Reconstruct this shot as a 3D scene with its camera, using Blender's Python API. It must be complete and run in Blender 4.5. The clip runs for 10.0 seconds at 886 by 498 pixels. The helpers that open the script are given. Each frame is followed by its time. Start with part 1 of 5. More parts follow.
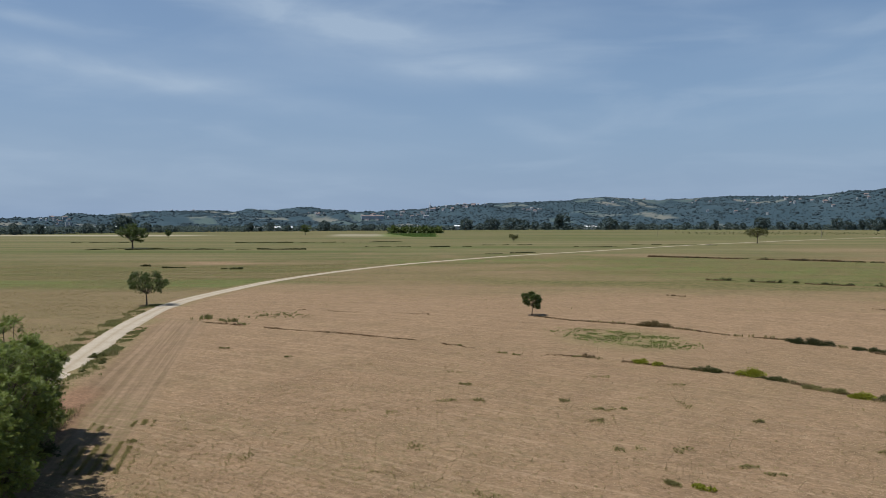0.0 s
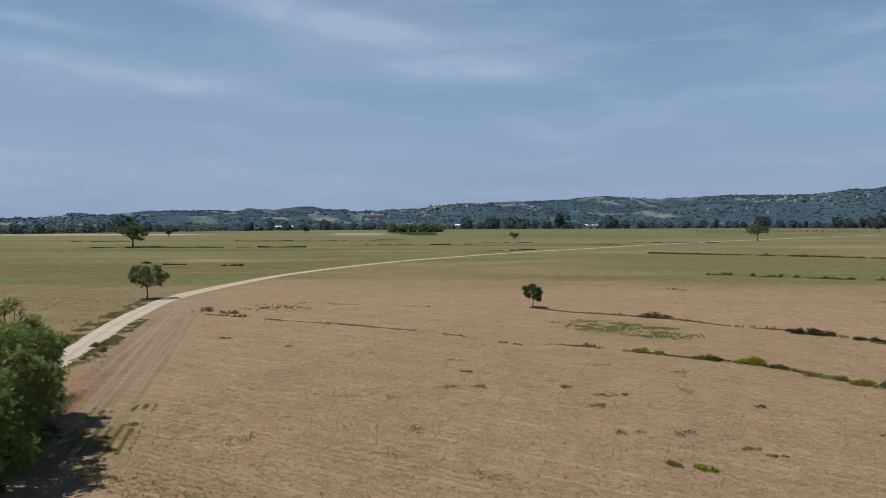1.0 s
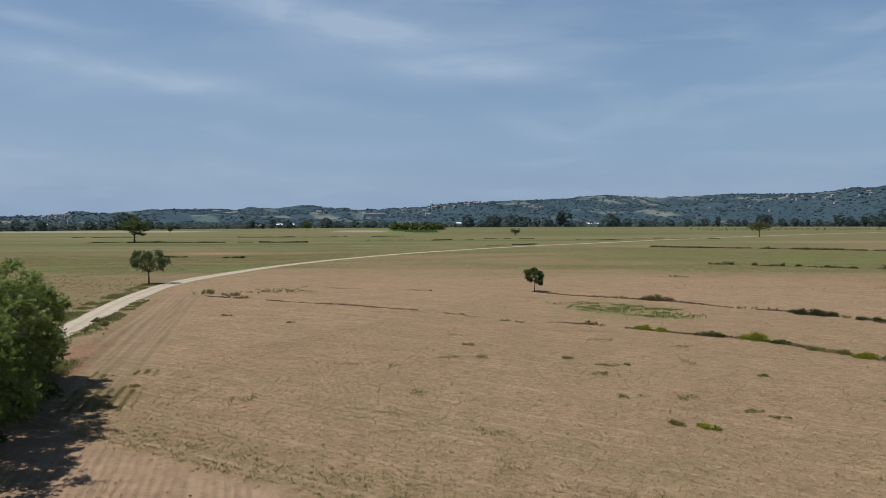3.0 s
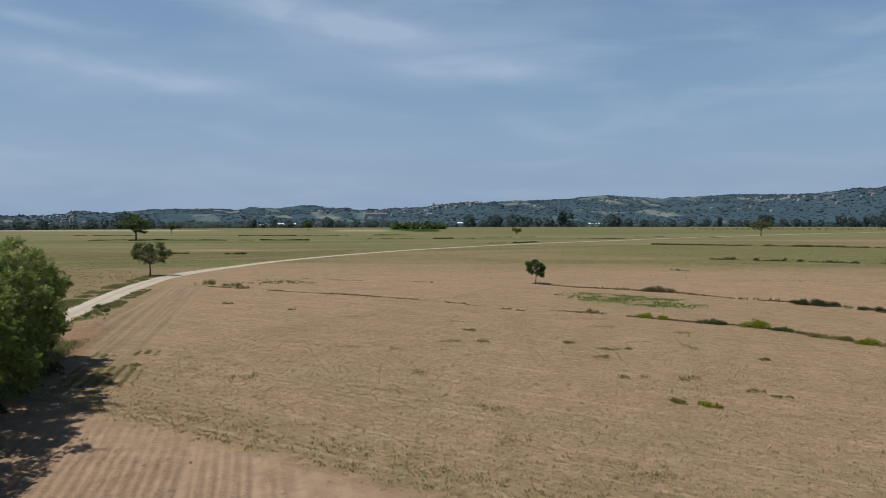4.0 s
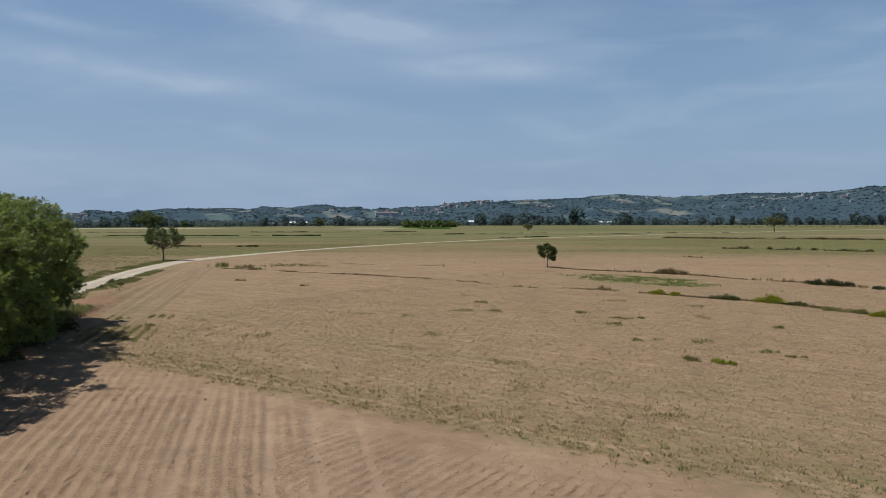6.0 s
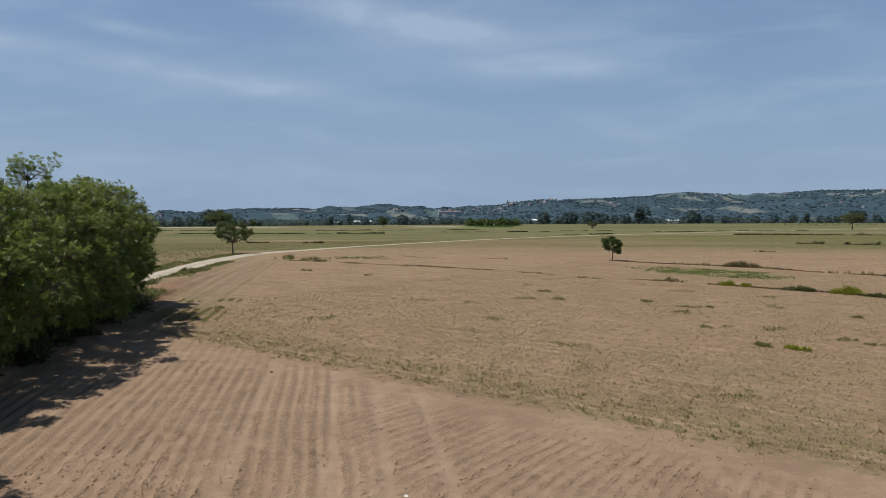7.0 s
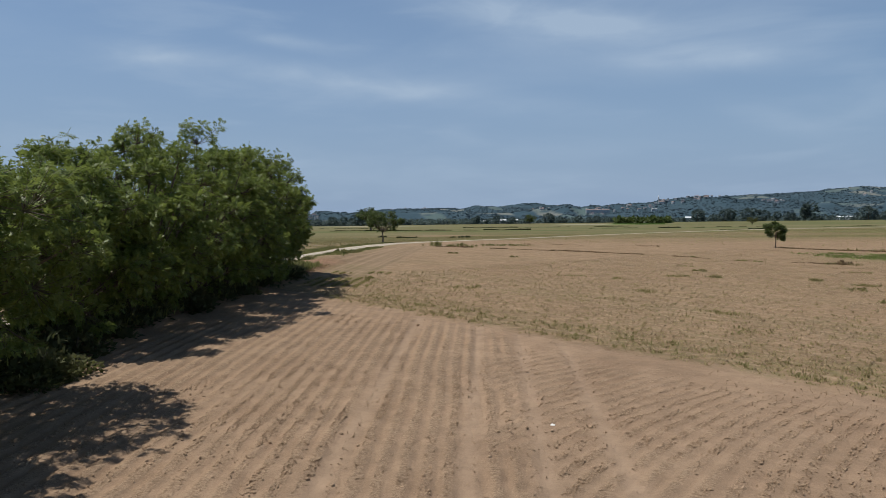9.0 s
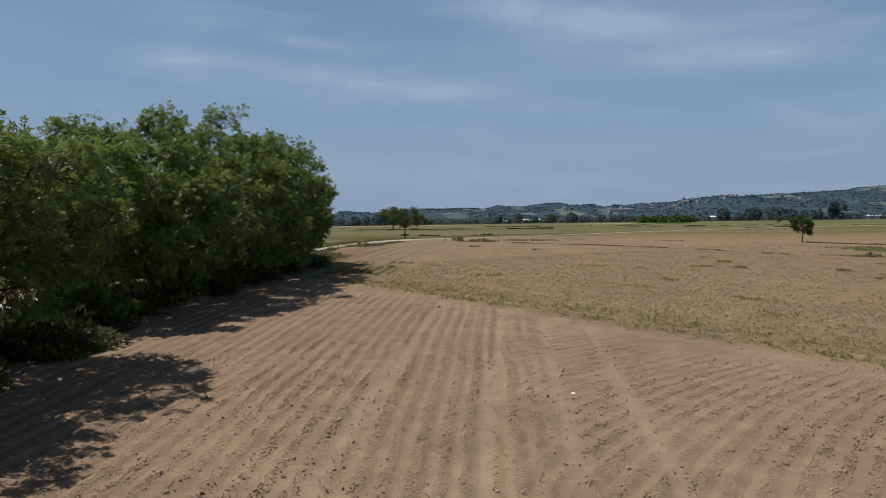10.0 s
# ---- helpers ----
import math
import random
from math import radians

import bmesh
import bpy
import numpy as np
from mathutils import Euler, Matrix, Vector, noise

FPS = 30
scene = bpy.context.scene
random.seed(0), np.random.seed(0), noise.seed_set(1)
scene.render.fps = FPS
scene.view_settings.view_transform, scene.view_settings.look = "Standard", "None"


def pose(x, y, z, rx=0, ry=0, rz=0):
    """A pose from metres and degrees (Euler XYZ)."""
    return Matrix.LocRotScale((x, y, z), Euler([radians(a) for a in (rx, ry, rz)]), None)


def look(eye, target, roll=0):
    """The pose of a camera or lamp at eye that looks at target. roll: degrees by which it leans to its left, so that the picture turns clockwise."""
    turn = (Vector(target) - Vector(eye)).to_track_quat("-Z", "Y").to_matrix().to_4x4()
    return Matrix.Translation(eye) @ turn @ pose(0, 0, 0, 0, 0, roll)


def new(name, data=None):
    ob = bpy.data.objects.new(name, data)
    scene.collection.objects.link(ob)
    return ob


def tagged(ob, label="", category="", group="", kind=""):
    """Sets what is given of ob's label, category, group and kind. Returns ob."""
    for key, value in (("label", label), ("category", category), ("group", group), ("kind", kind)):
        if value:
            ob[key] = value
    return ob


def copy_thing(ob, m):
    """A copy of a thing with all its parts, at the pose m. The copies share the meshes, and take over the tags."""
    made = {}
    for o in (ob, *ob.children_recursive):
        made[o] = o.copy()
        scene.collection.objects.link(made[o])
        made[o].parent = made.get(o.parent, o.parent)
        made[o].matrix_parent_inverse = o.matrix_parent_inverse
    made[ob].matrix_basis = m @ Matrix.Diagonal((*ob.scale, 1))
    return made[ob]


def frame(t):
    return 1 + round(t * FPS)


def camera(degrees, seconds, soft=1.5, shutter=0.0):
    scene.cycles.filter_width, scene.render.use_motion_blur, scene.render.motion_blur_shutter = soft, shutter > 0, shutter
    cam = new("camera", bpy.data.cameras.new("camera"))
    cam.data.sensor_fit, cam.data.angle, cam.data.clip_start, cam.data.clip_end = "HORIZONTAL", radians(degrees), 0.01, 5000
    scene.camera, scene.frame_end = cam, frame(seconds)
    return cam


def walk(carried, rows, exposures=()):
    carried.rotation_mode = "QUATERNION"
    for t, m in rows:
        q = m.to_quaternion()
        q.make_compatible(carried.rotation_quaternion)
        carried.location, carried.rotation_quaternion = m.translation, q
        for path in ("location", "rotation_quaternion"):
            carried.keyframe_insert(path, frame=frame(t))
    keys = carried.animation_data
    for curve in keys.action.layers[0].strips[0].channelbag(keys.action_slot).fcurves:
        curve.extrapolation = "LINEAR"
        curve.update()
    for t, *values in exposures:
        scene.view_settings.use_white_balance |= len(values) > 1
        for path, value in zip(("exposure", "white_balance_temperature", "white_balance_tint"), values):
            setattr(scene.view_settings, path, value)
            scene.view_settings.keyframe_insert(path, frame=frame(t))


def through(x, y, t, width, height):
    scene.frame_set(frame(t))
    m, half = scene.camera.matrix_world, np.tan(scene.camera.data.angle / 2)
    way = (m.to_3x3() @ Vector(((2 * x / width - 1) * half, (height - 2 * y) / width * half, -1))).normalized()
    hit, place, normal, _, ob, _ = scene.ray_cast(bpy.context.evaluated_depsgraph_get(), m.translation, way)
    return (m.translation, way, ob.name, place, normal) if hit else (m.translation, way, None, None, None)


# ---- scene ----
cam = camera(60.9, 10.0, soft=0.8)
PATH = [
    (0, (0.869, 1.812, 17.498), (0.862, 3.811, 17.426), -0.0),
    (0.5, (0.794, 1.758, 16.852), (0.788, 3.757, 16.779), -0.0),
    (1, (0.811, 1.813, 16.169), (0.803, 3.812, 16.096), -0.1),
    (1.5, (0.779, 1.884, 15.474), (0.77, 3.882, 15.401), -0.1),
    (2, (0.766, 1.91, 14.747), (0.757, 3.909, 14.673), -0.0),
    (2.5, (0.75, 1.856, 14.045), (0.74, 3.855, 13.97), -0.1),
    (4, (0.759, 1.838, 11.623), (0.744, 3.836, 11.55), -0.0),
    (4.5, (0.773, 1.855, 10.87), (0.757, 3.854, 10.796), -0.1),
    (5, (0.795, 1.801, 10.127), (0.778, 3.799, 10.052), -0.1),
    (5.2, (0.81, 1.784, 9.972), (0.792, 3.782, 9.896), -0.0),
    (6.3, (0.638, 1.639, 8.199), (0.562, 3.637, 8.126), -0.1),
    (6.5, (0.664, 1.649, 8.041), (0.556, 3.645, 7.966), -0.1),
    (7, (0.704, 1.686, 7.447), (0.493, 3.674, 7.372), -0.2),
    (7.5, (0.695, 1.792, 6.841), (0.384, 3.766, 6.766), -0.3),
    (8, (0.63, 1.983, 6.208), (0.228, 3.941, 6.134), -0.3),
    (8.5, (0.586, 2.112, 5.633), (0.132, 4.058, 5.559), -0.5),
    (9, (0.619, 2.187, 5.143), (0.03, 4.096, 5.07), -0.6),
    (9.5, (0.626, 2.19, 4.663), (0.027, 4.097, 4.592), -0.7),
    (10, (0.692, 2.13, 4.227), (0.046, 4.022, 4.155), -0.7),
]
walk(cam, [(t, look(eye, target, roll)) for t, eye, target, roll in PATH], [(0.0, 0.0), (9.5, 0.0), (10.0, -0.15)])

# ---------- world, sun, exposure ----------
SUN_FROM = Vector((-0.40, -0.10, 0.91)).normalized()
world = bpy.data.worlds.new("world")
scene.world = world
world.use_nodes = True
wn, wl = world.node_tree.nodes, world.node_tree.links
wn.clear()
sky = wn.new("ShaderNodeTexSky")
sky.sky_type, sky.sun_disc = "NISHITA", False
sky.sun_elevation, sky.sun_rotation = math.asin(SUN_FROM.z), math.atan2(SUN_FROM.x, SUN_FROM.y)
sky.air_density, sky.dust_density, sky.ozone_density = 1.0, 0.7, 2.0
coord = wn.new("ShaderNodeTexCoord")
sep = wn.new("ShaderNodeSeparateXYZ")
wl.new(coord.outputs["Generated"], sep.inputs[0])


def wmath(op, a, b=0.0, clamp=False):
    n = wn.new("ShaderNodeMath")
    n.operation, n.use_clamp = op, clamp
    for k, v in enumerate((a, b)):
        if isinstance(v, (int, float)):
            n.inputs[k].default_value = v
        else:
            wl.new(v, n.inputs[k])
    return n.outputs[0]


# a bluish summer haze, thickest low down, and thin cirrus
haze = wn.new("ShaderNodeMapRange")
haze.inputs[1].default_value, haze.inputs[2].default_value, haze.inputs[3].default_value, haze.inputs[4].default_value = 0.0, 0.42, 0.96, 0.05
wl.new(sep.outputs[2], haze.inputs[0])
# the haze is brighter on the sun's side
sunward = wn.new("ShaderNodeMapRange")
sunward.inputs[1].default_value, sunward.inputs[2].default_value, sunward.inputs[3].default_value, sunward.inputs[4].default_value = -0.35, 0.5, 1.0, 0.54
wl.new(sep.outputs[0], sunward.inputs[0])
above = wn.new("ShaderNodeMapRange")
above.interpolation_type = "SMOOTHSTEP"
above.inputs[1].default_value, above.inputs[2].default_value = 0.04, 0.24
wl.new(sep.outputs[2], above.inputs[0])
clearer = wmath("MULTIPLY", wmath("SUBTRACT", sunward.outputs[0], 1.0), above.outputs[0])
hazed = wn.new("ShaderNodeMix")
hazed.data_type = "RGBA"
wl.new(wmath("MULTIPLY", haze.outputs[0], wmath("ADD", clearer, 1.0)), hazed.inputs[0])
wl.new(sky.outputs[0], hazed.inputs[6])
hazed.inputs[7].default_value = (3.42, 4.16, 5.62, 1)


def cirrus(tilt, scale, stretch, seed, low, high, detail=5.0, distort=0.4):
    m = wn.new("ShaderNodeMapping")
    m.inputs["Rotation"].default_value = (0, radians(tilt), 0)
    m.inputs["Scale"].default_value = (scale, scale, scale * stretch)
    m.inputs["Location"].default_value = (seed, seed * 0.7, seed * 1.3)
    wl.new(coord.outputs["Generated"], m.inputs[0])
    n = wn.new("ShaderNodeTexNoise")
    n.inputs["Scale"].default_value, n.inputs["Detail"].default_value, n.inputs["Roughness"].default_value, n.inputs["Distortion"].default_value = 1.0, detail, 0.52, distort
    wl.new(m.outputs[0], n.inputs["Vector"])
    r = wn.new("ShaderNodeMapRange")
    r.interpolation_type = "SMOOTHSTEP"
    r.inputs[1].default_value, r.inputs[2].default_value = low, high
    wl.new(n.outputs[0], r.inputs[0])
    return r.outputs[0]


ahead = wmath("MAXIMUM", sep.outputs[1], 0.05)
su, sv = wmath("DIVIDE", sep.outputs[0], ahead), wmath("DIVIDE", sep.outputs[2], ahead)


def streak(u, v, slope, length, width, amount):
    """One drawn-out wisp of cirrus, by bearing and height."""
    du = wmath("SUBTRACT", su, u)
    dv = wmath("SUBTRACT", wmath("SUBTRACT", sv, v), wmath("MULTIPLY", du, slope))
    q = wmath("ADD", wmath("POWER", wmath("ABSOLUTE", wmath("DIVIDE", du, length)), 2.0), wmath("POWER", wmath("ABSOLUTE", wmath("DIVIDE", dv, width)), 2.0))
    return wmath("MULTIPLY", wmath("EXPONENT", wmath("MULTIPLY", q, -1.0)), amount)


wisps = streak(-0.18, 0.268, -0.25, 0.14, 0.027, 1.05)
for wisp in ((-0.09, 0.248, -0.12, 0.06, 0.018, 0.6), (0.035, 0.20, -0.02, 0.10, 0.018, 0.75), (0.12, 0.12, -0.35, 0.06, 0.016, 0.4), (-0.50, 0.212, -0.19, 0.32, 0.018, 0.7), (-0.54, 0.265, -0.22, 0.08, 0.010, 0.55), (0.02, 0.29, -0.1, 0.14, 0.03, 0.35),
             (0.48, 0.24, 0.20, 0.14, 0.018, 0.3), (-0.79, 0.262, -0.05, 0.07, 0.012, 0.6), (-0.45, 0.085, -0.06, 0.30, 0.03, 0.25)):
    wisps = wmath("ADD", wisps, streak(*wisp))
wisps = wmath("MULTIPLY", wisps, wmath("ADD", 0.42, cirrus(-12, 7.0, 3.4, 5.3, 0.30, 0.78, 8.0, 0.5)))
veil = wmath("ADD", wmath("ADD", wmath("MULTIPLY", cirrus(-9, 1.9, 3.6, 3.1, 0.47, 0.70), 0.35), wmath("MULTIPLY", cirrus(-7, 4.2, 5.0, 7.7, 0.48, 0.75), 0.35)), wisps, True)
cloud = wn.new("ShaderNodeMix")
cloud.data_type = "RGBA"
thin = wn.new("ShaderNodeMapRange")
thin.inputs[1].default_value, thin.inputs[2].default_value, thin.inputs[3].default_value, thin.inputs[4].default_value = 0.25, 0.7, 0.75, 0.25
wl.new(sep.outputs[2], thin.inputs[0])
wl.new(wmath("MULTIPLY", veil, thin.outputs[0]), cloud.inputs[0])
wl.new(hazed.outputs[2], cloud.inputs[6])
cloud.inputs[7].default_value = (5.3, 5.9, 6.9, 1)
bg = wn.new("ShaderNodeBackground")
bg.inputs[1].default_value = 0.085
tint = wn.new("ShaderNodeMix")
tint.data_type, tint.blend_type = "RGBA", "MULTIPLY"
tint.inputs[0].default_value = 1.0
tint.inputs[7].default_value = (0.875, 1.0, 1.09, 1)
wl.new(cloud.outputs[2], tint.inputs[6])
# the clear sky deepens towards the zenith
deep = wn.new("ShaderNodeMapRange")
deep.interpolation_type = "SMOOTHSTEP"
deep.inputs[1].default_value, deep.inputs[2].default_value, deep.inputs[3].default_value, deep.inputs[4].default_value = 0.28, 0.75, 0.085, 0.042
wl.new(sep.outputs[2], deep.inputs[0])
wl.new(deep.outputs[0], bg.inputs[1])
wl.new(tint.outputs[2], bg.inputs[0])
wo = wn.new("ShaderNodeOutputWorld")
wl.new(bg.outputs[0], wo.inputs[0])

sun_data = bpy.data.lights.new("sun", "SUN")
sun_data.energy, sun_data.angle, sun_data.color = 4.3, radians(0.6), (1.0, 0.965, 0.91)
sun = new("sun", sun_data)
sun.matrix_world = look(SUN_FROM * 200, (0, 0, 0))


# ---------- materials ----------
def material(name):
    m = bpy.data.materials.new(name)
    m.use_nodes = True
    m.node_tree.nodes.clear()
    return m, m.node_tree.nodes, m.node_tree.links


class Nodes:
    """Small helper that wires shader nodes."""

    def __init__(self, name):
        self.m, self.n, self.l = material(name)
        self.pos = self.n.new("ShaderNodeNewGeometry").outputs["Position"]

    def put(self, sock, v):
        if isinstance(v, (int, float)):
            sock.default_value = v
        elif isinstance(v, tuple):
            sock.default_value = v if len(v) == 4 or sock.type == "VECTOR" else (*v, 1)
        else:
            self.l.new(v, sock)

    def math(self, op, a, b=0.0, clamp=False):
        k = self.n.new("ShaderNodeMath")
        k.operation, k.use_clamp = op, clamp
        self.put(k.inputs[0], a), self.put(k.inputs[1], b)
        return k.outputs[0]

    def noise(self, scale, detail=4.0, rough=0.55, vector=None, distort=0.0):
        k = self.n.new("ShaderNodeTexNoise")
        self.put(k.inputs["Vector"], vector or self.pos)
        for key, v in (("Scale", scale), ("Detail", detail), ("Roughness", rough), ("Distortion", distort)):
            k.inputs[key].default_value = v
        return k.outputs[0]

    def voronoi(self, scale, vector=None, out="Distance"):
        k = self.n.new("ShaderNodeTexVoronoi")
        self.put(k.inputs["Vector"], vector or self.pos)
        k.inputs["Scale"].default_value = scale
        return k.outputs[out]

    def mapped(self, angle=0.0, scale=(1, 1, 1), vector=None):
        turn, size = self.n.new("ShaderNodeMapping"), self.n.new("ShaderNodeMapping")
        self.put(turn.inputs[0], vector or self.pos)
        turn.inputs["Rotation"].default_value, size.inputs["Scale"].default_value = (0, 0, radians(angle)), scale
        self.l.new(turn.outputs[0], size.inputs[0])
        return size.outputs[0]

    def ramp(self, v, low, high, a=0.0, b=1.0, smooth=True):
        k = self.n.new("ShaderNodeMapRange")
        k.interpolation_type = "SMOOTHSTEP" if smooth else "LINEAR"
        self.put(k.inputs[0], v)
        for q, w in zip((1, 2, 3, 4), (low, high, a, b)):
            k.inputs[q].default_value = w
        return k.outputs[0]

    def mix(self, f, a, b, blend="MIX"):
        k = self.n.new("ShaderNodeMix")
        k.data_type, k.blend_type = "RGBA", blend
        self.put(k.inputs[0], f), self.put(k.inputs[6], a), self.put(k.inputs[7], b)
        return k.outputs[2]

    def attr(self, name):
        k = self.n.new("ShaderNodeAttribute")
        k.attribute_name = name
        return k.outputs["Fac"]

    def bump(self, height, strength=0.5, distance=0.05):
        k = self.n.new("ShaderNodeBump")
        k.inputs["Strength"].default_value, k.inputs["Distance"].default_value = strength, distance
        self.put(k.inputs["Height"], height)
        return k.outputs[0]

    def finish(self, colour, rough=0.9, normal=None, metallic=0.0, specular=0.3, through=None):
        b = self.n.new("ShaderNodeBsdfPrincipled")
        self.put(b.inputs["Base Color"], colour), self.put(b.inputs["Roughness"], rough)
        b.inputs["Metallic"].default_value, b.inputs["Specular IOR Level"].default_value = metallic, specular
        if normal is not None:
            self.l.new(normal, b.inputs["Normal"])
        shader = b.outputs[0]
        if through is not None:
            t = self.n.new("ShaderNodeBsdfTranslucent")
            self.put(t.inputs[0], through)
            k = self.n.new("ShaderNodeMixShader")
            k.inputs[0].default_value = 0.38
            self.l.new(shader, k.inputs[1]), self.l.new(t.outputs[0], k.inputs[2])
            shader = k.outputs[0]
        o = self.n.new("ShaderNodeOutputMaterial")
        self.l.new(shader, o.inputs[0])
        return self.m


def ground_material():
    k = Nodes("field_soil")
    tilled, green, olive, dry, pale, furrow, weed, shaded_litter, bankred = (k.attr(a) for a in ("tilled", "green", "olive", "dry", "pale", "furrow", "weed", "shaded_litter", "bankred"))
    big = k.noise(0.035, 5)
    mid = k.noise(0.35, 5, 0.6)
    fine = k.noise(3.5, 5, 0.65)
    speck = k.noise(9.0, 3, 0.7)
    grit = k.noise(22.0, 3, 0.6)
    rows = k.noise(1.0, 3, 0.6, k.mapped(26.5, (0.04, 1.5, 1)))
    drill = k.noise(1.0, 3, 0.6, k.mapped(26.5, (1.5, 3.4, 1)))
    sepp = k.n.new("ShaderNodeSeparateXYZ")
    k.l.new(k.mapped(26.5), sepp.inputs[0])
    lane = k.math("FRACT", k.math("ADD", k.math("MULTIPLY", sepp.outputs[1], 0.27), k.math("MULTIPLY", k.noise(0.05, 2), 0.35)))
    lane = k.math("MULTIPLY", k.ramp(k.math("ABSOLUTE", k.math("SUBTRACT", lane, 0.5)), 0.02, 0.075, 1.0, 0.0), k.ramp(k.noise(1.0, 3, 0.6, k.mapped(26.5, (0.012, 0.25, 1))), 0.40, 0.52))
    soil = k.mix(k.ramp(mid, 0.3, 0.7), (0.272, 0.183, 0.118), (0.330, 0.229, 0.150))
    crumb = k.noise(11.0, 4, 0.75)
    rough = k.mix(k.ramp(crumb, 0.38, 0.62), (0.200, 0.132, 0.083), (0.370, 0.268, 0.177))
    soil = k.mix(k.math("MULTIPLY", k.ramp(furrow, 0.05, 0.9, 0.15, 1.0), k.ramp(fine, 0.30, 0.6, 0.35, 0.9)), soil, rough)
    soil = k.mix(k.ramp(k.noise(30.0, 3, 0.7), 0.5, 0.7, 0.0, 0.6), soil, (0.190, 0.125, 0.080))
    soil = k.mix(k.ramp(k.voronoi(13.0), 0.10, 0.42, 0.55, 0.0), soil, (0.345, 0.240, 0.158))
    soil = k.mix(k.math("MULTIPLY", k.attr("track"), 0.5), soil, (0.35, 0.250, 0.172))
    soil = k.mix(k.ramp(speck, 0.56, 0.74, 0.0, 0.5), soil, (0.36, 0.255, 0.172))
    stubble = k.mix(k.ramp(mid, 0.3, 0.7), (0.240, 0.160, 0.096), (0.288, 0.195, 0.120))
    stubble = k.mix(k.ramp(rows, 0.52, 0.72, 0.0, 0.45), stubble, (0.318, 0.230, 0.148))
    tuft = k.noise(1.0, 4, 0.7, k.mapped(26.5, (2.2, 2.9, 1)))
    stubble = k.mix(k.ramp(drill, 0.50, 0.64, 0.0, 0.75), stubble, (0.185, 0.125, 0.073))
    stubble = k.mix(k.ramp(tuft, 0.54, 0.64, 0.0, 0.6), stubble, (0.385, 0.276, 0.185))
    stubble = k.mix(k.ramp(tuft, 0.44, 0.36, 0.0, 0.6), stubble, (0.170, 0.122, 0.068))
    stubble = k.mix(k.math("MULTIPLY", lane, 0.5), stubble, (0.350, 0.254, 0.167))
    stubble = k.mix(k.ramp(speck, 0.54, 0.70, 0.0, 0.8), stubble, (0.344, 0.250, 0.160))
    spots = k.math("MULTIPLY", k.ramp(fine, 0.46, 0.66), k.ramp(big, 0.35, 0.6, 0.4, 0.95))
    stubble = k.mix(k.math("MULTIPLY", spots, 0.5), stubble, (0.160, 0.118, 0.058))
    here = k.n.new("ShaderNodeSeparateXYZ")
    k.l.new(k.pos, here.inputs[0])
    px, py = here.outputs[0], here.outputs[1]
    # passes of the drill beside the track
    passes = k.noise(1.0, 2, 0.6, k.mapped(-13.25, (1.6, 0.022, 1)))
    line = k.math("ADD", k.math("MULTIPLY", k.math("SUBTRACT", passes, 0.5), 3.4), k.math("MULTIPLY", k.math("SUBTRACT", speck, 0.5), 1.2))
    headc = k.mix(k.ramp(line, -0.45, 0.45), (0.190, 0.132, 0.080), (0.278, 0.196, 0.126))
    stubble = k.mix(k.math("MULTIPLY", k.attr("head"), 0.88), stubble, headc)
    # bare wheel lines between the weed rows of the tilled edge
    across = k.math("MULTIPLY", k.math("ADD", k.math("SUBTRACT", py, 35.2), k.math("MULTIPLY", px, 0.49)), 0.898)
    across = k.math("ADD", across, k.math("MULTIPLY", k.math("SUBTRACT", k.noise(0.08, 2), 0.5), 1.0))
    bare = k.math("MAXIMUM", k.ramp(k.math("ABSOLUTE", k.math("SUBTRACT", across, 2.0)), 0.08, 0.26, 1.0, 0.0), k.ramp(k.math("ABSOLUTE", k.math("SUBTRACT", across, 13.4)), 0.08, 0.24, 0.8, 0.0))
    bare = k.math("MAXIMUM", bare, k.ramp(k.math("ABSOLUTE", k.math("SUBTRACT", across, 15.1)), 0.08, 0.24, 0.8, 0.0))
    stubble = k.mix(k.math("MULTIPLY", bare, k.ramp(k.noise(0.3, 3), 0.35, 0.6, 0.25, 0.8)), stubble, (0.345, 0.250, 0.165))
    col = k.mix(tilled, stubble, soil)
    col = k.mix(k.math("MULTIPLY", weed, k.math("MULTIPLY", k.ramp(k.noise(1.6, 5, 0.7), 0.38, 0.62), k.math("ADD", 0.45, k.ramp(line, 0.2, -0.2, 0.0, 0.45)))), col, (0.175, 0.145, 0.070))
    dryc = k.mix(k.ramp(fine, 0.3, 0.7), (0.212, 0.162, 0.088), (0.160, 0.125, 0.062))
    col = k.mix(dry, col, dryc)
    streak = k.noise(1.0, 5, 0.65, k.mapped(12, (0.012, 0.16, 1)))
    blotch = k.noise(0.55, 5, 0.7)
    olivec = k.mix(k.ramp(blotch, 0.38, 0.62), (0.084, 0.090, 0.029), (0.152, 0.140, 0.056))
    olivec = k.mix(k.ramp(streak, 0.42, 0.62), olivec, (0.168, 0.130, 0.066))
    olivec = k.mix(k.ramp(fine, 0.5, 0.7, 0.0, 0.6), olivec, (0.074, 0.076, 0.026))
    # strips of stubble, hay and pasture drawn out across the far plain
    bands = k.noise(1.0, 4, 0.6, k.mapped(-3, (0.0016, 0.021, 1)))
    thin = k.noise(1.0, 3, 0.6, k.mapped(2, (0.004, 0.055, 1)))
    farc = k.mix(k.ramp(bands, 0.36, 0.50), (0.086, 0.100, 0.034), (0.150, 0.134, 0.064))
    farc = k.mix(k.ramp(bands, 0.56, 0.62, 0.0, 0.7), farc, (0.215, 0.178, 0.102))
    farc = k.mix(k.ramp(thin, 0.56, 0.64, 0.0, 0.7), farc, (0.082, 0.088, 0.034))
